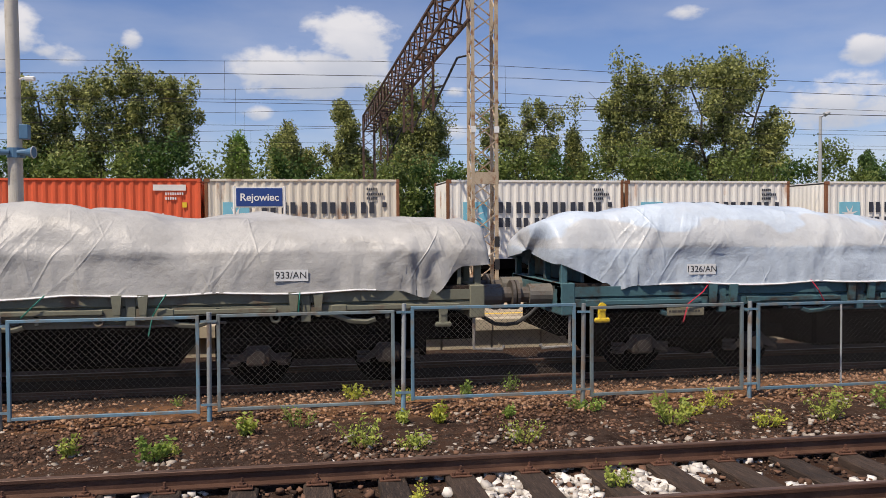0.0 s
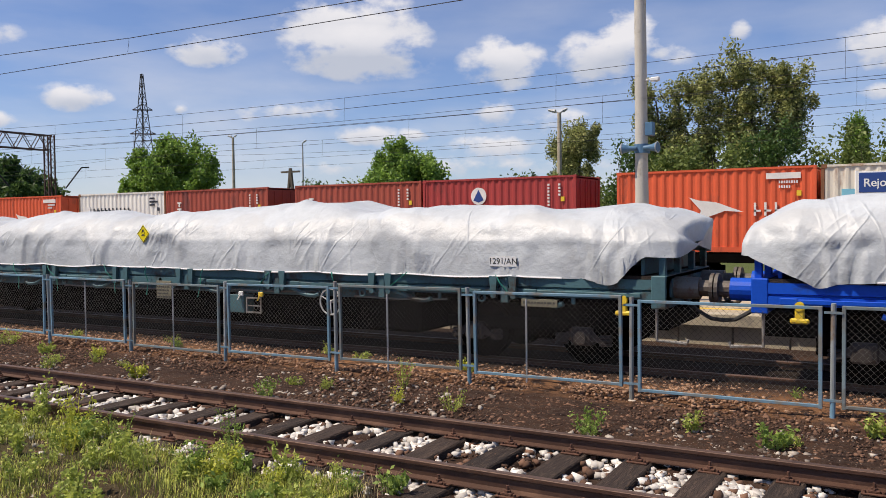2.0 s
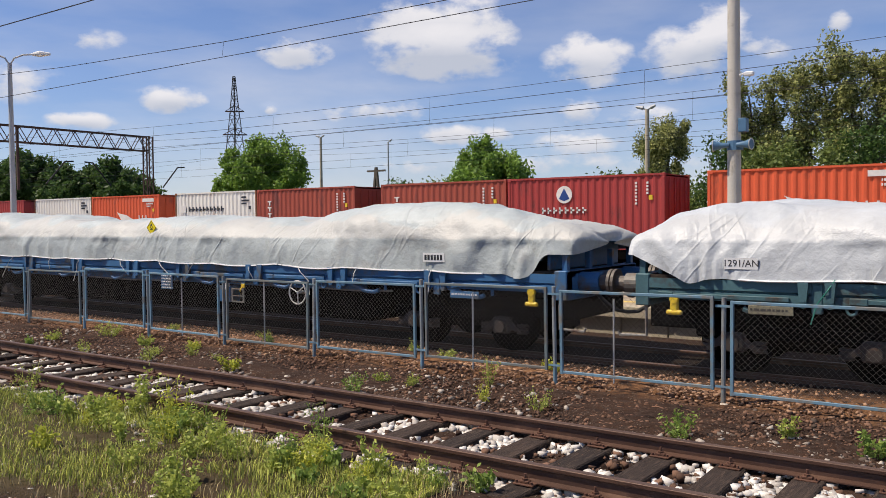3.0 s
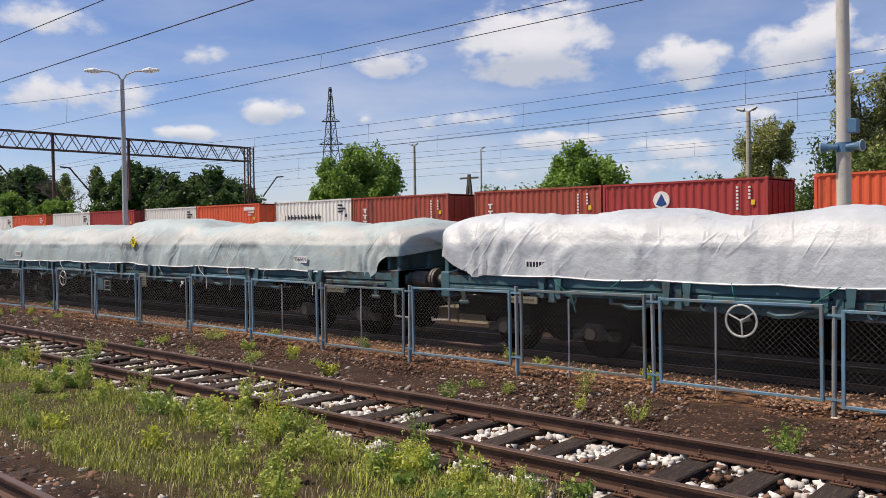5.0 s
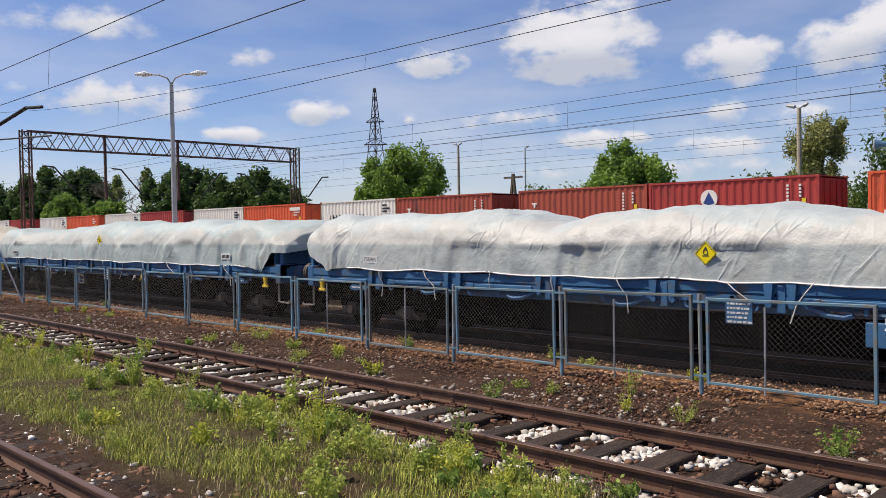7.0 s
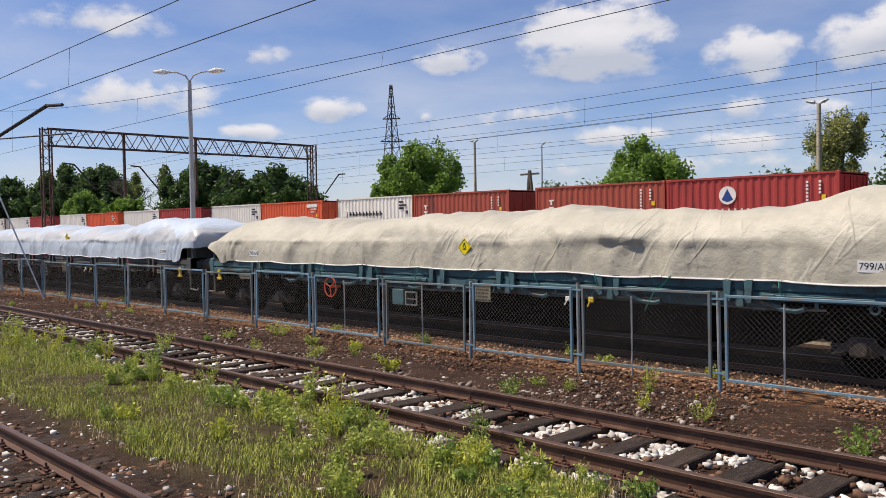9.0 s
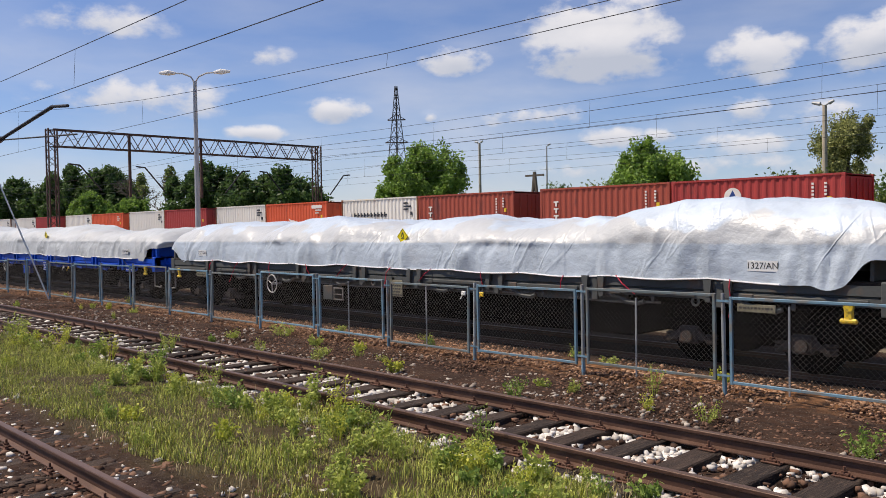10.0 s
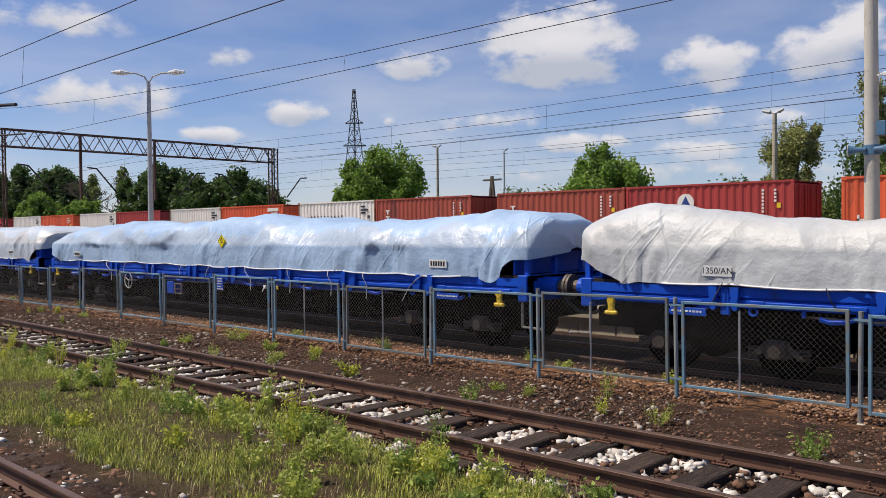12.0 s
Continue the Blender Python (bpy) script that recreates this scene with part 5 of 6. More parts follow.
def build_masts():
    p = build_gantry(4.1, 20.0, 44.8, 7.40, 8.25, M["mast"], "rusty lattice portal of the overhead line on a pale mast", 0.29, 0.62)
    part("tie_plate", Geo().box(4.38, 5.06, 19.72, 19.745, 3.42, 3.70), M["mast"], p)
    part("warning_stripe", Geo().box(4.95, 5.07, 19.70, 19.73, 1.9, 2.15).box(4.95, 5.07, 19.70, 19.73, 1.35, 1.6), M["black"], p, "black warning bands")
    part("white_band", Geo().box(4.37, 4.49, 19.70, 19.735, 4.65, 4.8).box(4.95, 5.07, 19.70, 19.735, 4.65, 4.8), M["white"], p)
    for y, zl in ((24.5, 5.8), (29.0, 5.65), (37.0, 5.3)):
        d = part("drop_post", Geo().bar((3.95, y, 7.5), (3.95, y, zl), 0.07).bar((4.25, y, 7.5), (4.25, y, zl), 0.07), M["rusttruss"], p)
        g = Geo()
        lattice(g, [(3.95, y), (4.25, y)], zl, 7.4, 0.3, 0.03)
        part("drop_bracing", g, M["rusttruss"], d)
        part("arm", Geo().rod((4.3, y, zl + 0.2), (4.9, y - 0.4, zl + 1.5), 0.035, 6).rod((4.9, y - 0.4, zl + 1.5), (5.3, y - 0.4, zl + 1.6), 0.03, 6), M["cable"], d)
    # a second portal further along the line
    q = build_gantry(-52.0, 17.6, 36.6, 7.55, 8.55, M["rusttruss"], "dark lattice portal of the overhead line further along", 0.22)
    for y in (22.3, 27.2):
        part("drop_post", Geo().bar((-52, y, 8.5), (-52, y, 4.6), 0.14), M["rusttruss"], q)
    for y, s in ((20.5, -1), (24.6, -1), (29.0, 1), (33.6, -1), (37.8, 1)):
        part("arm", Geo().rod((-52, y, 5.0), (-52, y + s * 1.3, 6.5), 0.05, 6).rod((-52, y + s * 1.3, 6.5), (-52, y + s * 1.9, 6.55), 0.05, 6), M["cable"], q)
    m = thing("concrete_pole", "tall round concrete pole with horn loudspeakers and a small camera", "pole", at=(-5.33, 18.2, 0.55))
    part("shaft", Geo().rod((0, 0, -0.3), (-0.06, 0, 11.0), 0.155, 24, 0.105), M["pole"], m, smooth=False)
    for s in (-1, 1):
        h = part("loudspeaker", Geo().rod((s * 0.08, -0.16, 3.38), (s * 0.26, -0.2, 3.38), 0.05, 12, 0.07).rod((s * 0.26, -0.2, 3.38), (s * 0.40, -0.23, 3.38), 0.07, 16, 0.115), M["spk"], m, "blue horn loudspeaker")
        part("horn_rim", Geo().ring((s * 0.40, -0.23, 3.38), (s, -0.2, 0), 0.115, 0.012, 18, 5), M["galv"], h)
    part("clamp", Geo().rod((0, 0, 3.28), (0, 0, 3.48), 0.17, 16), M["spk"], m)
    part("junction_box", Geo().box(0.09, 0.26, -0.1, 0.1, 3.66, 3.95, 0.01), M["spk"], m)
    part("camera_arm", Geo().rod((0.1, -0.05, 4.86), (0.28, -0.1, 4.9), 0.02, 6).box(0.22, 0.42, -0.16, -0.05, 4.82, 4.91, 0.02), M["white"], m, "small white camera")
    # platform lamp with two heads
    l = thing("street_lamp", "slim grey lamp column with two curved-arm heads", "street lamp", "lamp columns", (-38.2, 19.7, 0.55))
    part("column", Geo().rod((0, 0, -0.3), (0, 0, 9.2), 0.15, 14, 0.09), M["galv"], l)
    for s in (-1, 1):
        d = Vector((0.72, 0.70, 0)) * s
        part("arm", Geo().path([(0, 0, 9.1), (d.x * 0.2, d.y * 0.2, 9.42), (d.x * 0.6, d.y * 0.6, 9.58), (d.x * 1.0, d.y * 1.0, 9.60)], 0.04, 8), M["galv"], l)
        part("lamp_head", Geo().rod((d.x * 0.95, d.y * 0.95, 9.60), (d.x * 1.3, d.y * 1.3, 9.63), 0.06, 10, 0.14).rod((d.x * 1.3, d.y * 1.3, 9.63), (d.x * 1.75, d.y * 1.75, 9.63), 0.14, 10, 0.06), M["white"], l)
    for x, y, h, two in ((-20.7, 51.7, 9.4, True), (-67.0, 70.0, 12.0, True), (28.7, 42.0, 8.3, False), (-62.0, 76.0, 11.6, False)):
        l = thing("street_lamp", "dark concrete lamp column with short arms", "street lamp", "lamp columns", (x, y, 0))
        part("column", Geo().rod((0, 0, -0.2), (0, 0, h), 0.20 if two else 0.13, 10, 0.13 if two else 0.08), M["concrete"] if two else M["galv"], l)
        for s in (-1, 1) if two else (1,):
            part("lamp_head", Geo().rod((0, 0, h - 0.05), (s * 0.3, 0, h + 0.12), 0.05, 6).rod((s * 0.26, 0, h + 0.10), (s * (0.75 if s < 0 else 0.55), 0, h + 0.22), 0.13, 8, 0.08), M["galv"], l)
    # far pylon
    t = thing("power_pylon", "tall steel lattice power pylon far behind", "pylon", at=(-199, 171, 0))
    g, H_ = Geo(), 46.5
    prev = None
    for k in range(13):
        z = H_ * (1 - (1 - k / 12) ** 1.25)
        w = 3.6 * (1 - z / H_) ** 1.1 + 0.25
        cs = [(-w, -w, z), (w, -w, z), (w, w, z), (-w, w, z)]
        if prev:
            for i in range(4):
                g.bar(prev[i], cs[i], 0.17).bar(prev[i], cs[(i + 1) % 4], 0.08).bar(prev[(i + 1) % 4], cs[i], 0.08)
        for i in range(4):
            g.bar(cs[i], cs[(i + 1) % 4], 0.08)
        prev = cs
    part("tower", g, M["cable"], t)
    for z, s in ((36, 2.8), (29, 3.6)):
        part("cross_arm", Geo().bar((-s * 0.75, -s * 0.65, z), (s * 0.75, s * 0.65, z), 0.3).bar((0, 0, z + 1.8), (s * 0.75, s * 0.65, z), 0.16).bar((0, 0, z + 1.8), (-s * 0.75, -s * 0.65, z), 0.16), M["rusttruss"], t)
    u = thing("utility_pole", "wooden utility pole with a cross-arm of insulators", "utility pole", at=(-60.5, 72, 0))
    part("shaft", Geo().bar((-1.0, 0, 0), (0, 0, 8.4), 0.26).bar((1.0, 0, 0), (0, 0, 8.4), 0.26), M["bark"], u)
    part("cross_arm", Geo().bar((-1.3, 0, 8.0), (1.3, 0, 8.0), 0.2), M["bark"], u)
    # station sign
    s = thing("station_sign", "blue station name sign with white letters on white posts", "sign", at=(-0.64, 20.8, 0.55))
    part("sign_panel", Geo().box(-0.55, 0.55, -0.02, 0.02, 2.36, 2.80, 0.006), M["signblue"], s)
    part("sign_border", Geo().box(-0.58, 0.58, -0.012, 0.025, 2.33, 2.83, 0.006), M["white"], s)
    for x in (-0.60, 0.60):
        part("sign_post", Geo().rod((x, 0.02, -0.05), (x, 0.02, 2.85), 0.034, 10), M["white"], s)
    cu = bpy.data.curves.new("sign_text", "FONT")
    cu.body, cu.size, cu.align_x, cu.align_y, cu.extrude = "Rejowiec", 0.25, "CENTER", "CENTER", 0.002
    cu.offset = 0.004
    cu.materials.append(M["white"])
    tx = new("sign_text", cu)
    tx.parent = s
    tx.matrix_basis = pose(0, -0.024, 2.57, 90, 0, 0)
    # leaning white bar by the fence
    b = thing("leaning_pole", "thin white pole leaning on the lineside fence", "pole", at=(-31.5, 10.4, 0))
    part("pole_tube", Geo().rod((0, 0, -0.1), (-0.45, -1.6, 4.6), 0.028, 8), M["white"], b)
    # cantilever at the picture's far left end of the near track
    c = thing("catenary_cantilever", "dark tubular cantilever arm of the overhead line on a mast", "overhead line arm", at=(-27.5, 9.2, 0))
    part("arm", Geo().rod((-6.5, 0.0, 5.6), (0.26, 0.0, 6.33), 0.06, 8).rod((0.22, 0.0, 6.33), (1.54, 0.0, 6.21), 0.05, 8), M["cable"], c)
    part("steady_arm", Geo().rod((-5.0, 0, 5.74), (2.2, 0, 5.3), 0.025, 6), M["cable"], c)
    part("insulator", Geo().rod((-5.4, 0, 5.71), (-4.9, 0, 5.77), 0.10, 10), M["rusttruss"], c)
    part("mast", Geo().rod((-6.5, 0, 0), (-6.5, 0, 7.2), 0.13, 10), M["rusttruss"], c)


def sag_line(x0, x1, y, z, sag, span, x_off, n=6):
    pts, x = [], x0
    while x < x1:
        f = ((x - x_off) / span) % 1.0
        pts.append((x, y, z - sag * 4 * f * (1 - f)))
        x += span / n
    return pts


def build_wires():
    rows = [(7.2, 5.80, 6.76, 60.0, -52.0, 0.10), (13.3, 6.40, 9.2, 84.0, -52.0, 2.5), (28.0, 6.45, 7.95, 56.0, 4.3, 0.45), (33.0, 6.3, 7.9, 56.0, 4.3, 0.6), (38.5, 6.2, 7.8, 56.0, 4.3, 0.7), (44.0, 6.2, 7.6, 56.0, 4.3, 0.7)]
    for y, zc, zm, span, off, sag in rows:
        o = thing("overhead_wires", "contact wire and messenger wire joined by thin droppers", "overhead line", "overhead wires", (0, 0, 0))
        r = 0.009 if y < 20 else 0.0095
        part("contact_wire", Geo().path(sag_line(-170, 60, y, zc, 0.04, span, off), r, 4), M["cable"], o)
        ms = sag_line(-170, 60, y + 0.05, zm, sag, span, off, 12)
        if y == 13.3:
            ms = [(p[0], p[1], 6.68 + 1.05 * (max(0.0, -10.0 - p[0]) / 27) ** 2) for p in ms if p[0] > -60]
        part("messenger_wire", Geo().path(ms, r, 4), M["cable"], o)
        for k, p in enumerate(ms):
            if -70 < p[0] < 25 and k % 2 == 0:
                part("dropper", Geo().rod(p, (p[0], y, zc), 0.004 if y < 20 else 0.005, 4), M["cable"], o)
    for y, z, sag in ((26.0, 7.2, 0.5), (31.0, 7.1, 0.3)):
        o = thing("feeder_wire", "single dark overhead feeder wire", "overhead line", "overhead wires", (0, 0, 0))
        part("wire", Geo().path(sag_line(-170, 80, y, z, sag, 56, 4.3), 0.011, 4), M["cable"], o)


build_masts()
build_wires()


# ---- trees ----
def leaf_material(name, base, dark):
    m = bpy.data.materials.new(name)
    m.use_nodes = True
    nt = m.node_tree
    n, link = nt.nodes.new, nt.links.new
    b = nt.nodes["Principled BSDF"]
    g = n("ShaderNodeNewGeometry")
    mx = n("ShaderNodeMix")
    mx.data_type = "RGBA"
    mx.inputs[6].default_value, mx.inputs[7].default_value = (*dark, 1), (*base, 1)
    link(g.outputs["Random Per Island"], mx.inputs[0])
    link(mx.outputs[2], b.inputs["Base Color"])
    b.inputs["Roughness"].default_value = 0.55
    b.inputs["Specular IOR Level"].default_value = 0.35
    tr, mixs = n("ShaderNodeBsdfTranslucent"), n("ShaderNodeMixShader")
    link(mx.outputs[2], tr.inputs[0])
    mixs.inputs[0].default_value = 0.38
    link(b.outputs[0], mixs.inputs[1]), link(tr.outputs[0], mixs.inputs[2])
    link(mixs.outputs[0], nt.nodes["Material Output"].inputs[0])
    return m


LEAF = {
    "poplar": leaf_material("leaf_silvery", (0.50, 0.51, 0.18), (0.06, 0.085, 0.025)),
    "green": leaf_material("leaf_green", (0.30, 0.45, 0.08), (0.10, 0.19, 0.035)),
    "deep": leaf_material("leaf_deep", (0.115, 0.20, 0.05), (0.045, 0.085, 0.022)),
    "bush": leaf_material("leaf_bush", (0.25, 0.31, 0.08), (0.09, 0.13, 0.035)),
}


def leaf_cloud(centres, radii, per, size, rng, flat=1.4):
    """Small diamond leaves scattered round clump centres."""
    c = np.repeat(centres, per, axis=0)
    r = np.repeat(radii, per)[:, None]
    n = len(c)
    d = rng.normal(size=(n, 3))
    d /= np.linalg.norm(d, axis=1)[:, None]
    p = c + d * r * 1.25 * (rng.random((n, 1)) ** 0.7) * np.array([1, 1, flat])
    a = rng.normal(size=(n, 3))
    a /= np.linalg.norm(a, axis=1)[:, None]
    b = np.cross(a, rng.normal(size=(n, 3)))
    b /= np.linalg.norm(b, axis=1)[:, None]
    s = size * (0.6 + 0.8 * rng.random((n, 1)))
    V = np.stack([p - a * s, p + b * s * 0.5, p + a * s, p - b * s * 0.5], 1).reshape(-1, 3)
    return V, np.arange(len(V)).reshape(-1, 4)


def build_tree(x, y, w, h, kind, seed, style="round", bare=0.35, words=""):
    rng = np.random.default_rng(seed)
    t = thing("tree", words or "leafy green tree with an uneven crown", "tree", "trees beyond the yard", (x, y, 0))
    g = Geo()
    r0 = 0.028 * h + 0.05
    base = Vector((0, 0, 0))
    lean = Vector((rng.uniform(-0.05, 0.05) * h, 0, h * bare))
    stems = 3 if style == "multi" else 1
    tips = []
    for s in range(stems):
        top = Vector((w * 0.32 * (s - (stems - 1) / 2) + rng.uniform(-0.3, 0.3), rng.uniform(-0.3, 0.3), h * 0.86))
        a, pr = base + Vector((0.25 * (s - (stems - 1) / 2), 0, -0.2)), r0 / (1 + 0.4 * (stems - 1))
        for k in range(1, 7):
            f = k / 6
            b = base.lerp(top, f) + Vector((rng.uniform(-0.25, 0.25), rng.uniform(-0.25, 0.25), 0))
            g.rod(a, b, pr, 7, pr * 0.78)
            a, pr = b, pr * 0.78
            if f > bare * 0.8:
                for q in range(5):
                    ang, ln = rng.uniform(0, math.tau), w * 0.46 * rng.uniform(0.45, 1.0) * (1.0 if style != "cone" else (1.25 - f))
                    ln *= math.sqrt(max(0.12, 1 - (2 * f - 1.0) ** 2)) if style == "round" else 1.0
                    e = b + Vector((math.cos(ang) * ln, math.sin(ang) * ln, rng.uniform(0.15, 0.9) * ln))
                    e.z = min(e.z, h * 0.97)
                    m_ = b.lerp(e, 0.5) + Vector((0, 0, -0.08 * ln))
                    g.rod(b, m_, pr * 0.55, 5, pr * 0.35).rod(m_, e, pr * 0.35, 5, 0.012)
                    tips += [e, m_.lerp(e, 0.35), m_]
        tips.append(top + Vector((0, 0, h * 0.08)))
    part("trunk", g, M["bark"], t)
    pts = np.array([p[:] for p in tips])
    # plumes round each stem, with gaps between the clumps
    more = []
    for s in range(stems):
        cx = w * 0.32 * (s - (stems - 1) / 2)
        rx = w * 0.5 if stems == 1 else w * 0.20
        z0, z1 = h * bare * 0.6, h * (1.0 - 0.13 * ((s * 7 + seed) % 3) / 2)
        n = 170 if stems == 1 else 90
        d = rng.normal(size=(n, 3))
        d /= np.linalg.norm(d, axis=1)[:, None]
        d *= rng.random((n, 1)) ** 0.33
        p = np.stack([cx + d[:, 0] * rx, d[:, 1] * rx, (z0 + z1) / 2 + d[:, 2] * (z1 - z0) / 2], 1)
        if style == "cone":
            p[:, :2] *= np.clip(1.25 - (p[:, 2:] - z0) / (z1 - z0), 0.12, 1)
        gap = fbm(p[:, 0] * 0.55 + seed, p[:, 2] * 0.45, seed) > (0.55 if kind == "poplar" else 0.22)
        more.append(p[gap])
    pts = np.concatenate([pts[rng.random(len(pts)) < 0.5]] + more)
    pts = pts[pts[:, 2] > h * bare * 0.5]
    pts[:, 2] = np.minimum(pts[:, 2], h - 0.25)
    rad = rng.uniform(0.3, 0.9, len(pts)) * (0.05 * w + 0.035 * h) + 0.10
    per = int(np.clip(46000 / len(pts), 60, 380))
    V, q = leaf_cloud(pts, rad, per, (0.0075 * (w + h) * 0.5 + 0.05) * (0.9 if kind == "poplar" else 1.0) * (2.0 if x < -80 else 1.4 if x < -30 else 1.0), rng)
    part("crown", grid_mesh("crown", V, q, LEAF[kind]), None, t)
    return t


def build_trees():
    pop = "tall wind-ruffled poplar with silvery green leaves"
    for i, (x0, x1, y, z, kind, style, bare) in enumerate((
            (-16.6, -11.2, 55, 13.0, "poplar", "multi", 0.25), (-12.6, -5.8, 55, 13.9, "poplar", "multi", 0.25), (-4.4, -2.3, 55, 9.2, "green", "cone", 0.3), (-2.4, 2.5, 55, 10.6, "poplar", "round", 0.3),
            (1.6, 5.2, 55, 12.4, "poplar", "round", 0.3), (4.4, 10.8, 56, 13.1, "poplar", "multi", 0.3), (12.4, 18.2, 55, 11.8, "poplar", "multi", 0.25), (17.4, 20.6, 55, 10.5, "poplar", "cone", 0.35),
            (20.4, 27.6, 55, 15.0, "poplar", "multi", 0.3), (25.6, 36.0, 56, 15.7, "poplar", "multi", 0.3), (39.4, 43.5, 55, 8.8, "deep", "cone", 0.15), (-25.5, -18.8, 60, 10.9, "poplar", "round", 0.2))):
        build_tree((x0 + x1) / 2, y, (x1 - x0) * 0.82, z * 0.90, kind, 100 + i, style, bare, pop if kind == "poplar" else "young conifer-like green tree")
    rows = [(-42.8, -33.6, 60, 9.6, "green", 0.3, 1.0), (-71.5, -59.8, 60, 11.3, "green", 0.2, 1.0), (-119, -91, 60, 12.2, "deep", 0.15, 0.9), (-181, -153, 62, 16.2, "deep", 0.15, 0.8), (-154, -134, 57, 9.2, "green", 0.12, 0.75), (-76.5, -72.8, 62, 6.9, "green", 0.1, 0.9), (-214, -190, 60, 14.6, "deep", 0.15, 0.9)]
    for i, (x0, x1, y, z, kind, bare, k) in enumerate(rows):
        n = max(1, round((x1 - x0) / (z * 1.15)))
        for j in range(n):
            w = (x1 - x0) / n
            build_tree(x0 + w * (j + 0.5), y + 3 * (j % 2), w * (0.78 if n == 1 else 1.05) * k, z * (1 - 0.12 * ((j * 5) % 3) / 2), kind, 200 + 10 * i + j, "round", bare, "dense round-crowned green tree")
    rng = np.random.default_rng(9)

    def twig(g, a, dirn, ln, r, depth):
        b = a + dirn * ln
        g.rod(a, b, r, 5, r * 0.65)
        if depth:
            for _ in range(3):
                nd = (dirn + Vector(rng.normal(size=3) * 0.55)).normalized()
                nd.z = abs(nd.z) * 0.8 + 0.15
                twig(g, b, nd.normalized(), ln * 0.72, r * 0.6, depth - 1)

    for x, y, ln in ((-125, 60, 3.9), (-142, 63, 4.1)):
        d = thing("bare_tree", "dead leafless tree with mistletoe clumps", "tree", "bare trees", (x, y, 0))
        g = Geo()
        twig(g, Vector((0, 0, 0)), Vector((0, 0, 1)), ln, 0.3, 5)
        part("branch_work", g, M["bark"], d)
        V, q = leaf_cloud(np.array([[1.5, 0, 9.5], [-2, 1, 10.6], [2.6, -1, 11.4]]), np.array([0.9, 0.8, 0.7]), 300, 0.25, rng)
        part("mistletoe", grid_mesh("mistletoe", V, q, LEAF["bush"]), None, d)
    # hedge of undergrowth along the yard
    rng = np.random.default_rng(4)
    for k in range(34):
        x = -40 + k * 2.7
        h = (7.0 if x > -17 else 4.9) + 0.6 * math.sin(k * 2.3) + rng.uniform(-0.5, 0.5)
        b = thing("bush", "dense green shrub in the undergrowth beyond the yard", "bush", "undergrowth", (x, 50 + rng.uniform(-1, 2), 0))
        stems = Geo()
        for _ in range(6):
            stems.rod((0, 0, -0.1), (rng.uniform(-1.1, 1.1), rng.uniform(-0.8, 0.8), h * rng.uniform(0.6, 0.9)), 0.05, 5, 0.015)
        tagged(part("stem_tangle", stems, M["bark"], b), kind="stuff")
        c = np.stack([rng.uniform(-1.5, 1.5, 46), rng.uniform(-1, 1, 46), rng.uniform(0.5, h - 0.4, 46) ** 1.0], 1)
        V, q = leaf_cloud(c, rng.uniform(0.4, 0.8, 46), 90, 0.12, rng)
        part("foliage", grid_mesh("foliage", V, q, LEAF["bush" if k % 3 else "deep"]), None, b)
    w = thing("far_wood", "far line of dark woodland at the horizon", "woods", at=(0, 0, 0), kind="stuff")
    n = 500
    c = np.stack([rng.uniform(-420, 200, n), rng.uniform(190, 230, n), rng.uniform(0.5, 7.5, n)], 1)
    V, q = leaf_cloud(c, rng.uniform(1.5, 3.0, n), 50, 0.7, rng)
    o = part("far_foliage", grid_mesh("far_foliage", V, q, LEAF["deep"]), None, w)
    tagged(o, kind="stuff")


build_trees()


# ---- stones, grass and weeds ----
def stone_field(name, label, pts, size, material, rng):
    n = len(pts)
    cube = np.array([(x, y, z) for z in (-1, 1) for y in (-1, 1) for x in (-1, 1)], float)
    V = cube[None] * (1 + rng.uniform(-0.38, 0.25, (n, 8, 3)))
    a = rng.uniform(0, math.tau, n)
    tilt = rng.uniform(-0.6, 0.6, n)
    s = size[:, None, None] * rng.uniform(0.6, 1.2, (n, 1, 3)) * np.array([1, 0.85, 0.65])
    V = V * s * 0.55
    y, z = V[..., 1] * np.cos(tilt)[:, None] - V[..., 2] * np.sin(tilt)[:, None], V[..., 1] * np.sin(tilt)[:, None] + V[..., 2] * np.cos(tilt)[:, None]
    x2, y2 = V[..., 0] * np.cos(a)[:, None] - y * np.sin(a)[:, None], V[..., 0] * np.sin(a)[:, None] + y * np.cos(a)[:, None]
    V = np.stack([x2, y2, z], -1) + pts[:, None]
    f = np.array([(0, 2, 3, 1), (4, 5, 7, 6), (0, 1, 5, 4), (2, 6, 7, 3), (0, 4, 6, 2), (1, 3, 7, 5)])
    Q = (f[None] + (np.arange(n) * 8)[:, None, None]).reshape(-1, 4)
    ob = new(name, grid_mesh(name, V.reshape(-1, 3), Q, material))
    return tagged(ob, label, "stones", kind="stuff")


def island_material(name, lo, hi, rough=0.9):
    m = leaf_material(name, hi, lo)
    nt = m.node_tree
    nt.links.new(nt.nodes["Principled BSDF"].outputs[0], nt.nodes["Material Output"].inputs[0])
    nt.nodes["Principled BSDF"].inputs["Roughness"].default_value = rough
    return m


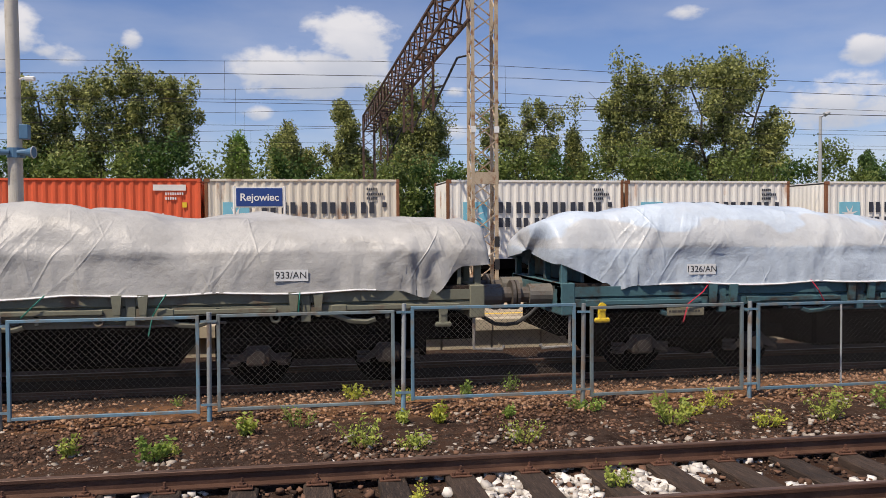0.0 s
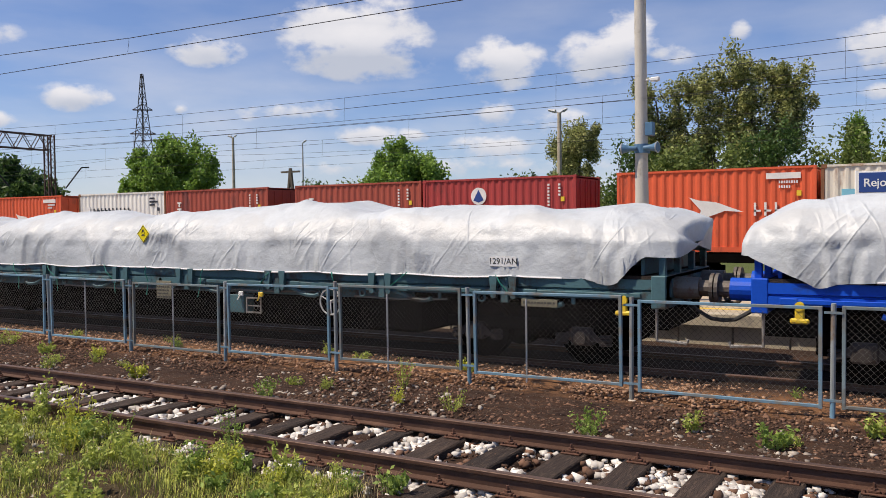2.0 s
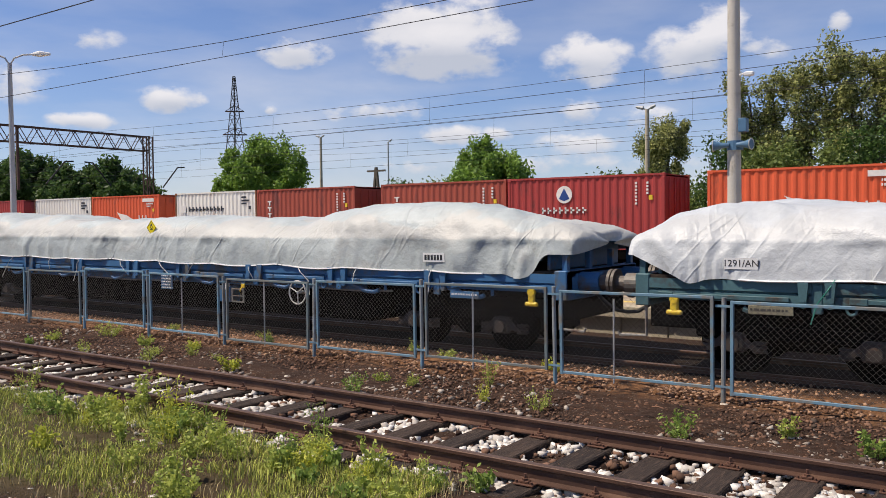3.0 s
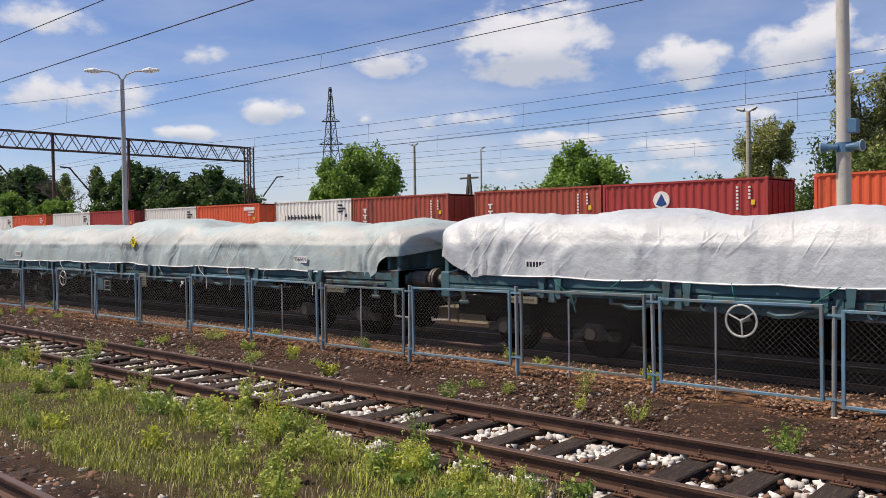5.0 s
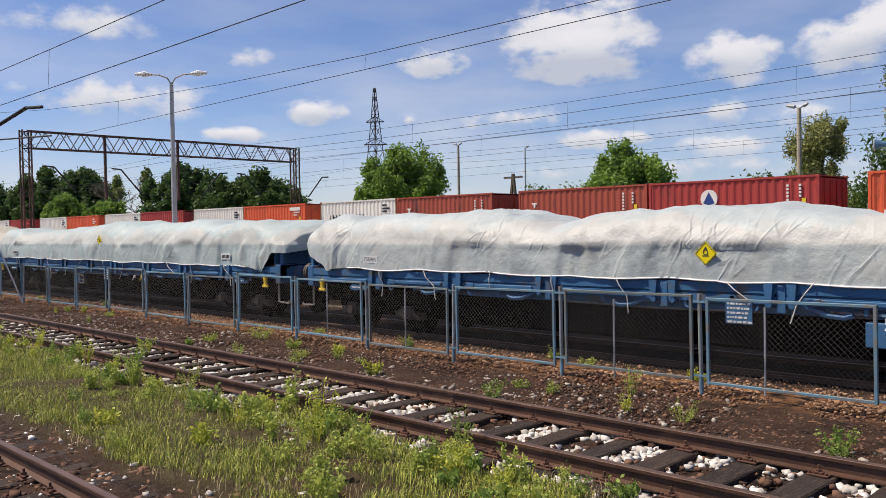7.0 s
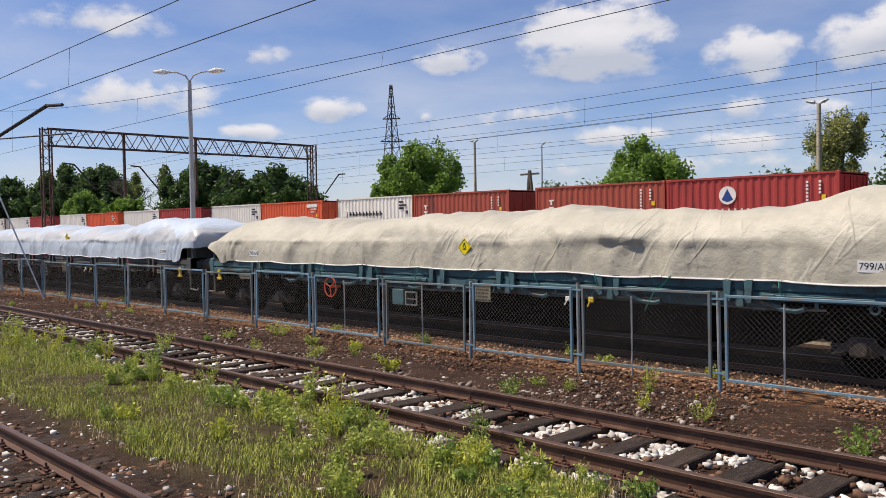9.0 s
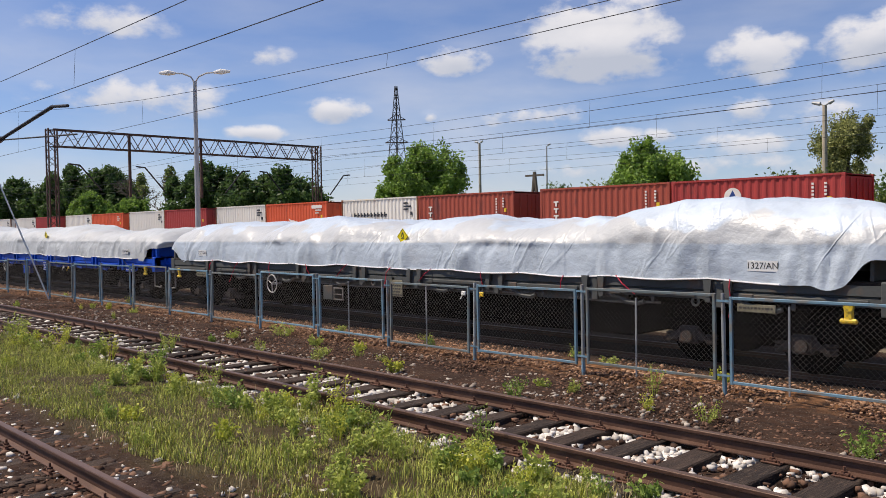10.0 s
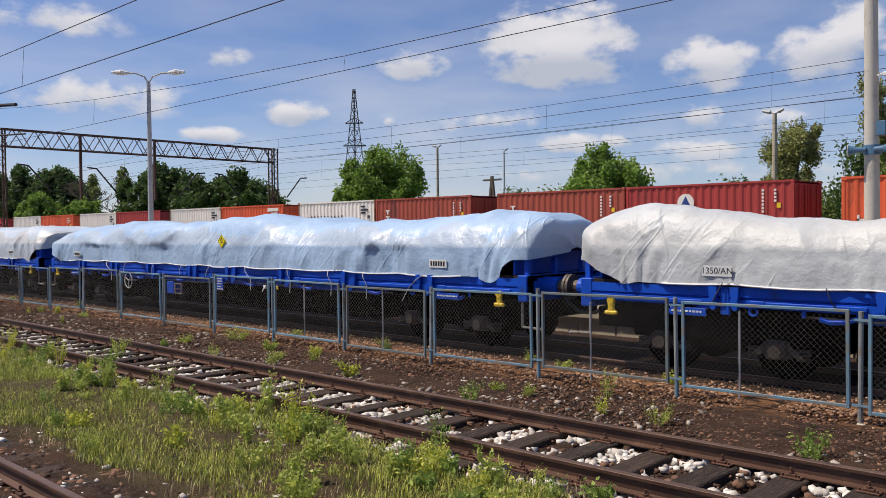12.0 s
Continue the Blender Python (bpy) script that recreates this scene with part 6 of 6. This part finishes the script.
def build_stones():
    rng = np.random.default_rng(21)
    pale = island_material("ballast_pale", (0.36, 0.325, 0.285), (0.82, 0.785, 0.72))
    brown = island_material("stone_brown", (0.032, 0.017, 0.011), (0.22, 0.12, 0.075))
    litter = island_material("leaf_litter", (0.13, 0.06, 0.03), (0.46, 0.28, 0.17))
    # pale ballast in the bays between sleepers, thinner to the right
    x = np.concatenate([-45 + 50 * rng.random(30000) ** 0.8, rng.uniform(0, 10, 2500)])
    y = rng.uniform(5.75, 8.75, len(x))
    ph = ((x + 3.03) / SLEEPER_STEP) % 1.0
    keep = (np.abs(ph - 0.5) < 0.29) & ((y < 7.85) | (rng.random(len(x)) < 0.3)) & ((y > 6.3) | (rng.random(len(x)) < 0.55))
    keep &= fbm(x * 0.8, y * 1.2, 71) > np.where(x > -1.5, 0.47, 0.34)
    x, y = x[keep], y[keep]
    z = np.where((y > 6.55) & (y < 7.9), -0.055, -0.045) + rng.uniform(-0.03, 0.02, len(x))
    stone_field("ballast", "pale limestone ballast lying between dark sleepers", np.stack([x, y, z], 1), rng.uniform(0.04, 0.105, len(x)), pale, rng)
    # scattered pale stones on the dirt
    drab = island_material("stone_drab", (0.075, 0.05, 0.036), (0.50, 0.44, 0.37))
    n = 7500
    x, y = -34 + 44 * rng.random(n) ** 0.8, 8.12 + 2.5 * rng.random(n) ** 2.0
    keep = fbm(x * 0.7, y * 0.9, 81) > 0.36 + 0.10 * np.clip(y - 8.9, 0, 1)
    x, y = x[keep], y[keep]
    stone_field("scattered_stones", "pale loose stones scattered over the dirt", np.stack([x, y, 0 * x + 0.005], 1), 0.014 + 0.06 * rng.random(len(x)) ** 3.2, drab, rng)
    n = 80000
    x, y = -38 + 48 * rng.random(n) ** 0.75, rng.uniform(8.1, 11.9, n)
    stone_field("gravel", "brown gravel and clods on the ground by the fence", np.stack([x, y, 0 * x + 0.004], 1), 0.009 + 0.045 * rng.random(n) ** 4.5, brown, rng)
    n = 9000
    x, y = -40 + 50 * rng.random(n) ** 0.8, np.where(rng.random(n) < 0.3, rng.uniform(0.8, 4.0, n), rng.uniform(5.2, 8.3, n))
    stone_field("track_gravel", "dark brown gravel round the sleepers", np.stack([x, y, 0 * x - 0.03], 1), 0.02 + 0.07 * rng.random(n) ** 2, brown, rng)
    n = 7000
    x, y = rng.uniform(-18, -4, n), rng.uniform(0.9, 4.1, n)
    stone_field("side_gravel", "brown gravel round the near rails", np.stack([x, y, 0 * x - 0.01], 1), 0.02 + 0.075 * rng.random(n) ** 2.2, brown, rng)
    n = 1500
    x, y = rng.uniform(-18, -4, n), rng.uniform(1.2, 6.2, n)
    stone_field("side_stones", "pale stones round the near rails", np.stack([x, y, 0 * x + 0.01], 1), 0.02 + 0.055 * rng.random(n) ** 2.5, pale, rng)
    n = 30000
    x, y = -45 + 55 * rng.random(n) ** 0.85, rng.normal(11.25, 0.38, n)
    stone_field("dry_litter", "rusty brown dry leaves and stones along the fence", np.stack([x, y, 0 * x + 0.03], 1), 0.012 + 0.046 * rng.random(n) ** 2.4, litter, rng)


def blades(pts, height, rng, width=0.006):
    n = len(pts)
    a = rng.uniform(0, math.tau, n)
    d = np.stack([np.cos(a), np.sin(a), 0 * a], 1)
    s = np.stack([-np.sin(a), np.cos(a), 0 * a], 1) * width * rng.uniform(0.6, 1.5, (n, 1))
    bend = rng.uniform(0.15, 0.8, (n, 1))
    h = height[:, None]
    up = np.array([[0, 0, 1.0]])
    p1, p2 = pts + up * h * 0.55 + d * h * bend * 0.25, pts + up * h * (1.0 - bend * 0.25) + d * h * bend * 0.8
    V = np.stack([pts - s, pts + s, p1 + s * 0.8, p1 - s * 0.8, p2 + s * 0.15, p2 - s * 0.15], 1).reshape(-1, 3)
    k = (np.arange(n) * 6)[:, None]
    Q = np.concatenate([k + np.array([[0, 1, 2, 3]]), k + np.array([[3, 2, 4, 5]])])
    return V, Q


def build_plants():
    rng = np.random.default_rng(33)
    grass = island_material("grass_blades", (0.07, 0.12, 0.018), (0.74, 0.74, 0.16), 0.7)
    weed = leaf_material("weed_leaf", (0.56, 0.60, 0.14), (0.25, 0.32, 0.06))
    herb = leaf_material("herb_leaf", (0.36, 0.47, 0.10), (0.14, 0.22, 0.045))
    lime = leaf_material("lime_leaf", (0.68, 0.66, 0.10), (0.32, 0.38, 0.06))
    straw = island_material("dry_grass", (0.24, 0.17, 0.08), (0.58, 0.48, 0.26), 0.8)
    n = 250000
    x = -4.2 - 33 * rng.random(n) ** 1.5
    y = rng.uniform(3.3, 6.35, n)
    lim = fbm(x * 0.8, y * 1.3, 91) + 0.10 * np.clip((-x - 6) / 6, -1, 1) - 0.35 * np.clip((y - 5.7) / 0.5, 0, 1) - 0.3 * np.clip((3.9 - y) / 0.4, 0, 1)
    keep = lim > 0.41 + 0.16 * (rng.random(n) - 0.5)
    x, y = x[keep], y[keep]
    hgt = 0.02 + 0.20 * rng.random(len(x)) ** 1.6 * fbm(x * 1.2, y * 1.2, 95)
    V, Q = blades(np.stack([x, y, 0 * x + 0.03], 1), hgt, rng, 0.0026)
    tagged(new("grass", grid_mesh("grass", V, Q, grass)), "sunlit yellow-green grass between the tracks", "grass", kind="stuff")
    n = 13000
    x, y = -4.0 - 30 * rng.random(n) ** 1.5, rng.uniform(3.5, 6.2, n)
    keep = fbm(x * 0.9 + 7, y * 1.1, 131) > 0.46 + 0.2 * (rng.random(n) - 0.5)
    x, y = x[keep], y[keep]
    V, Q = blades(np.stack([x, y, 0 * x + 0.02], 1), 0.04 + 0.16 * rng.random(len(x)) ** 2, rng, 0.003)
    tagged(new("dry_grass", grid_mesh("dry_grass", V, Q, straw)), "straw-coloured dry grass among the green blades", "grass", kind="stuff")
    n = 30000
    x, y = rng.uniform(-70, -36, n), rng.uniform(3.6, 6.2, n)
    V, Q = blades(np.stack([x, y, 0 * x], 1), rng.uniform(0.08, 0.28, n), rng, 0.012)
    tagged(new("grass_far", grid_mesh("grass_far", V, Q, grass)), "grass between the tracks further along the line", "grass", kind="stuff")

    def weed_plant(x, y, h, w, k):
        r = np.random.default_rng(k)
        mt = (weed, herb, weed, lime)[k % 4]
        t = thing("weed", "small bright green weed growing in the gravel", "weed", "weeds", (x, y, 0))
        g, tips = Geo(), []
        for _ in range(int(5 + 12 * w)):
            a, f = r.uniform(0, math.tau), r.uniform(0.3, 1)
            e = Vector((math.cos(a) * w * 0.5 * f, math.sin(a) * w * 0.4 * f, h * r.uniform(0.45, 1)))
            g.rod((e.x * 0.25, e.y * 0.25, -0.03), e, 0.005, 4, 0.002)
            tips += [Vector((e.x * 0.25, e.y * 0.25, 0)).lerp(e, q) for q in (0.35, 0.6, 0.8, 1.0)]
        tagged(part("stem_tangle", g, mt, t), kind="stuff")
        V, Q = leaf_cloud(np.array([p[:] for p in tips]), np.full(len(tips), 0.045 + 0.02 * w), 6, 0.016 + 0.007 * (k % 3), r)
        part("leaves", grid_mesh("leaves", V, Q, mt), None, t)

    spots = [(-0.34, 9.9, 0.22, 0.3), (0.25, 10.2, 0.25, 0.5), (0.95, 9.2, 0.28, 0.7), (1.95, 10.0, 0.24, 0.25), (2.7, 9.0, 0.26, 0.6), (3.95, 10.4, 0.15, 0.5), (4.7, 9.45, 0.35, 0.7), (5.65, 10.25, 0.2, 0.6), (6.7, 9.35, 0.38, 0.8),
             (-1.25, 9.0, 0.24, 0.45), (-6.45, 10.05, 0.42, 0.35), (-8.1, 5.85, 0.62, 0.5), (-6.9, 5.6, 0.36, 0.4), (-6.15, 6.25, 0.5, 0.35), (-16.0, 10.15, 0.3, 0.7), (-10.6, 8.8, 0.2, 0.4), (-5.1, 9.05, 0.25, 0.4),
             (-3.2, 8.8, 0.25, 0.5), (-9.35, 6.4, 0.55, 0.4), (-15.8, 6.2, 0.5, 0.6), (-15.9, 7.4, 0.4, 0.5), (-13.6, 6.1, 0.5, 0.5), (-11.6, 6.0, 0.42, 0.5), (-18.5, 6.2, 0.5, 0.8), (-21, 6.1, 0.5, 0.9), (-10.4, 5.5, 0.35, 0.6),
             (-2.2, 9.3, 0.2, 0.3), (-12.9, 9.9, 0.18, 0.35), (-7.4, 9.4, 0.16, 0.35), (7.8, 9.6, 0.35, 0.7), (8.8, 9.2, 0.3, 0.8), (1.2, 7.1, 0.14, 0.3), (3.1, 7.3, 0.16, 0.35), (-4.0, 6.0, 0.18, 0.3), (-9.0, 3.8, 0.3, 0.4), (-5.6, 5.5, 0.3, 0.4), (-4.7, 5.2, 0.22, 0.3)]
    for k, (x, y, h, w) in enumerate(spots):
        weed_plant(x, y, h, w, 500 + k)
    # taller leafy growth along the edge of the grass beside the rails
    r3 = random.Random(18)
    for k in range(95):
        x = -4.2 - 20 * r3.random() ** 1.3
        weed_plant(x, r3.choice((r3.uniform(5.3, 6.2), r3.uniform(5.0, 5.9), r3.uniform(4.0, 5.5))), r3.uniform(0.14, 0.42), r3.uniform(0.2, 0.5), 900 + k)
    r2 = random.Random(8)
    for k in range(46):
        weed_plant(r2.uniform(-34, 9), r2.choice((r2.uniform(8.5, 10.4), r2.uniform(11.1, 11.8), r2.uniform(5.4, 6.2) if k % 2 else r2.uniform(8.5, 10.3))), r2.uniform(0.08, 0.26), r2.uniform(0.15, 0.45), 700 + k)


build_stones()
build_plants()


# ---- what moves ----
def motions():
    for ob, x in TRAIN:
        walk(ob, [(t, pose(x + s, TRAIN_Y, 0)) for t, s in TRAVEL])
    # wheels roll without slipping: one row for each thirtieth of a second
    ts = [k / 30 for k in range(361)]
    angle = [-math.degrees(float(np.interp(t, [r[0] for r in TRAVEL], [r[1] for r in TRAVEL])) / 0.46) for t in ts]
    for ob, ax in WHEELSETS:
        walk(ob, [(t, pose(ax, 0, 0.56) @ pose(0, 0, 0, 0, -a, 0)) for t, a in zip(ts, angle)])


motions()
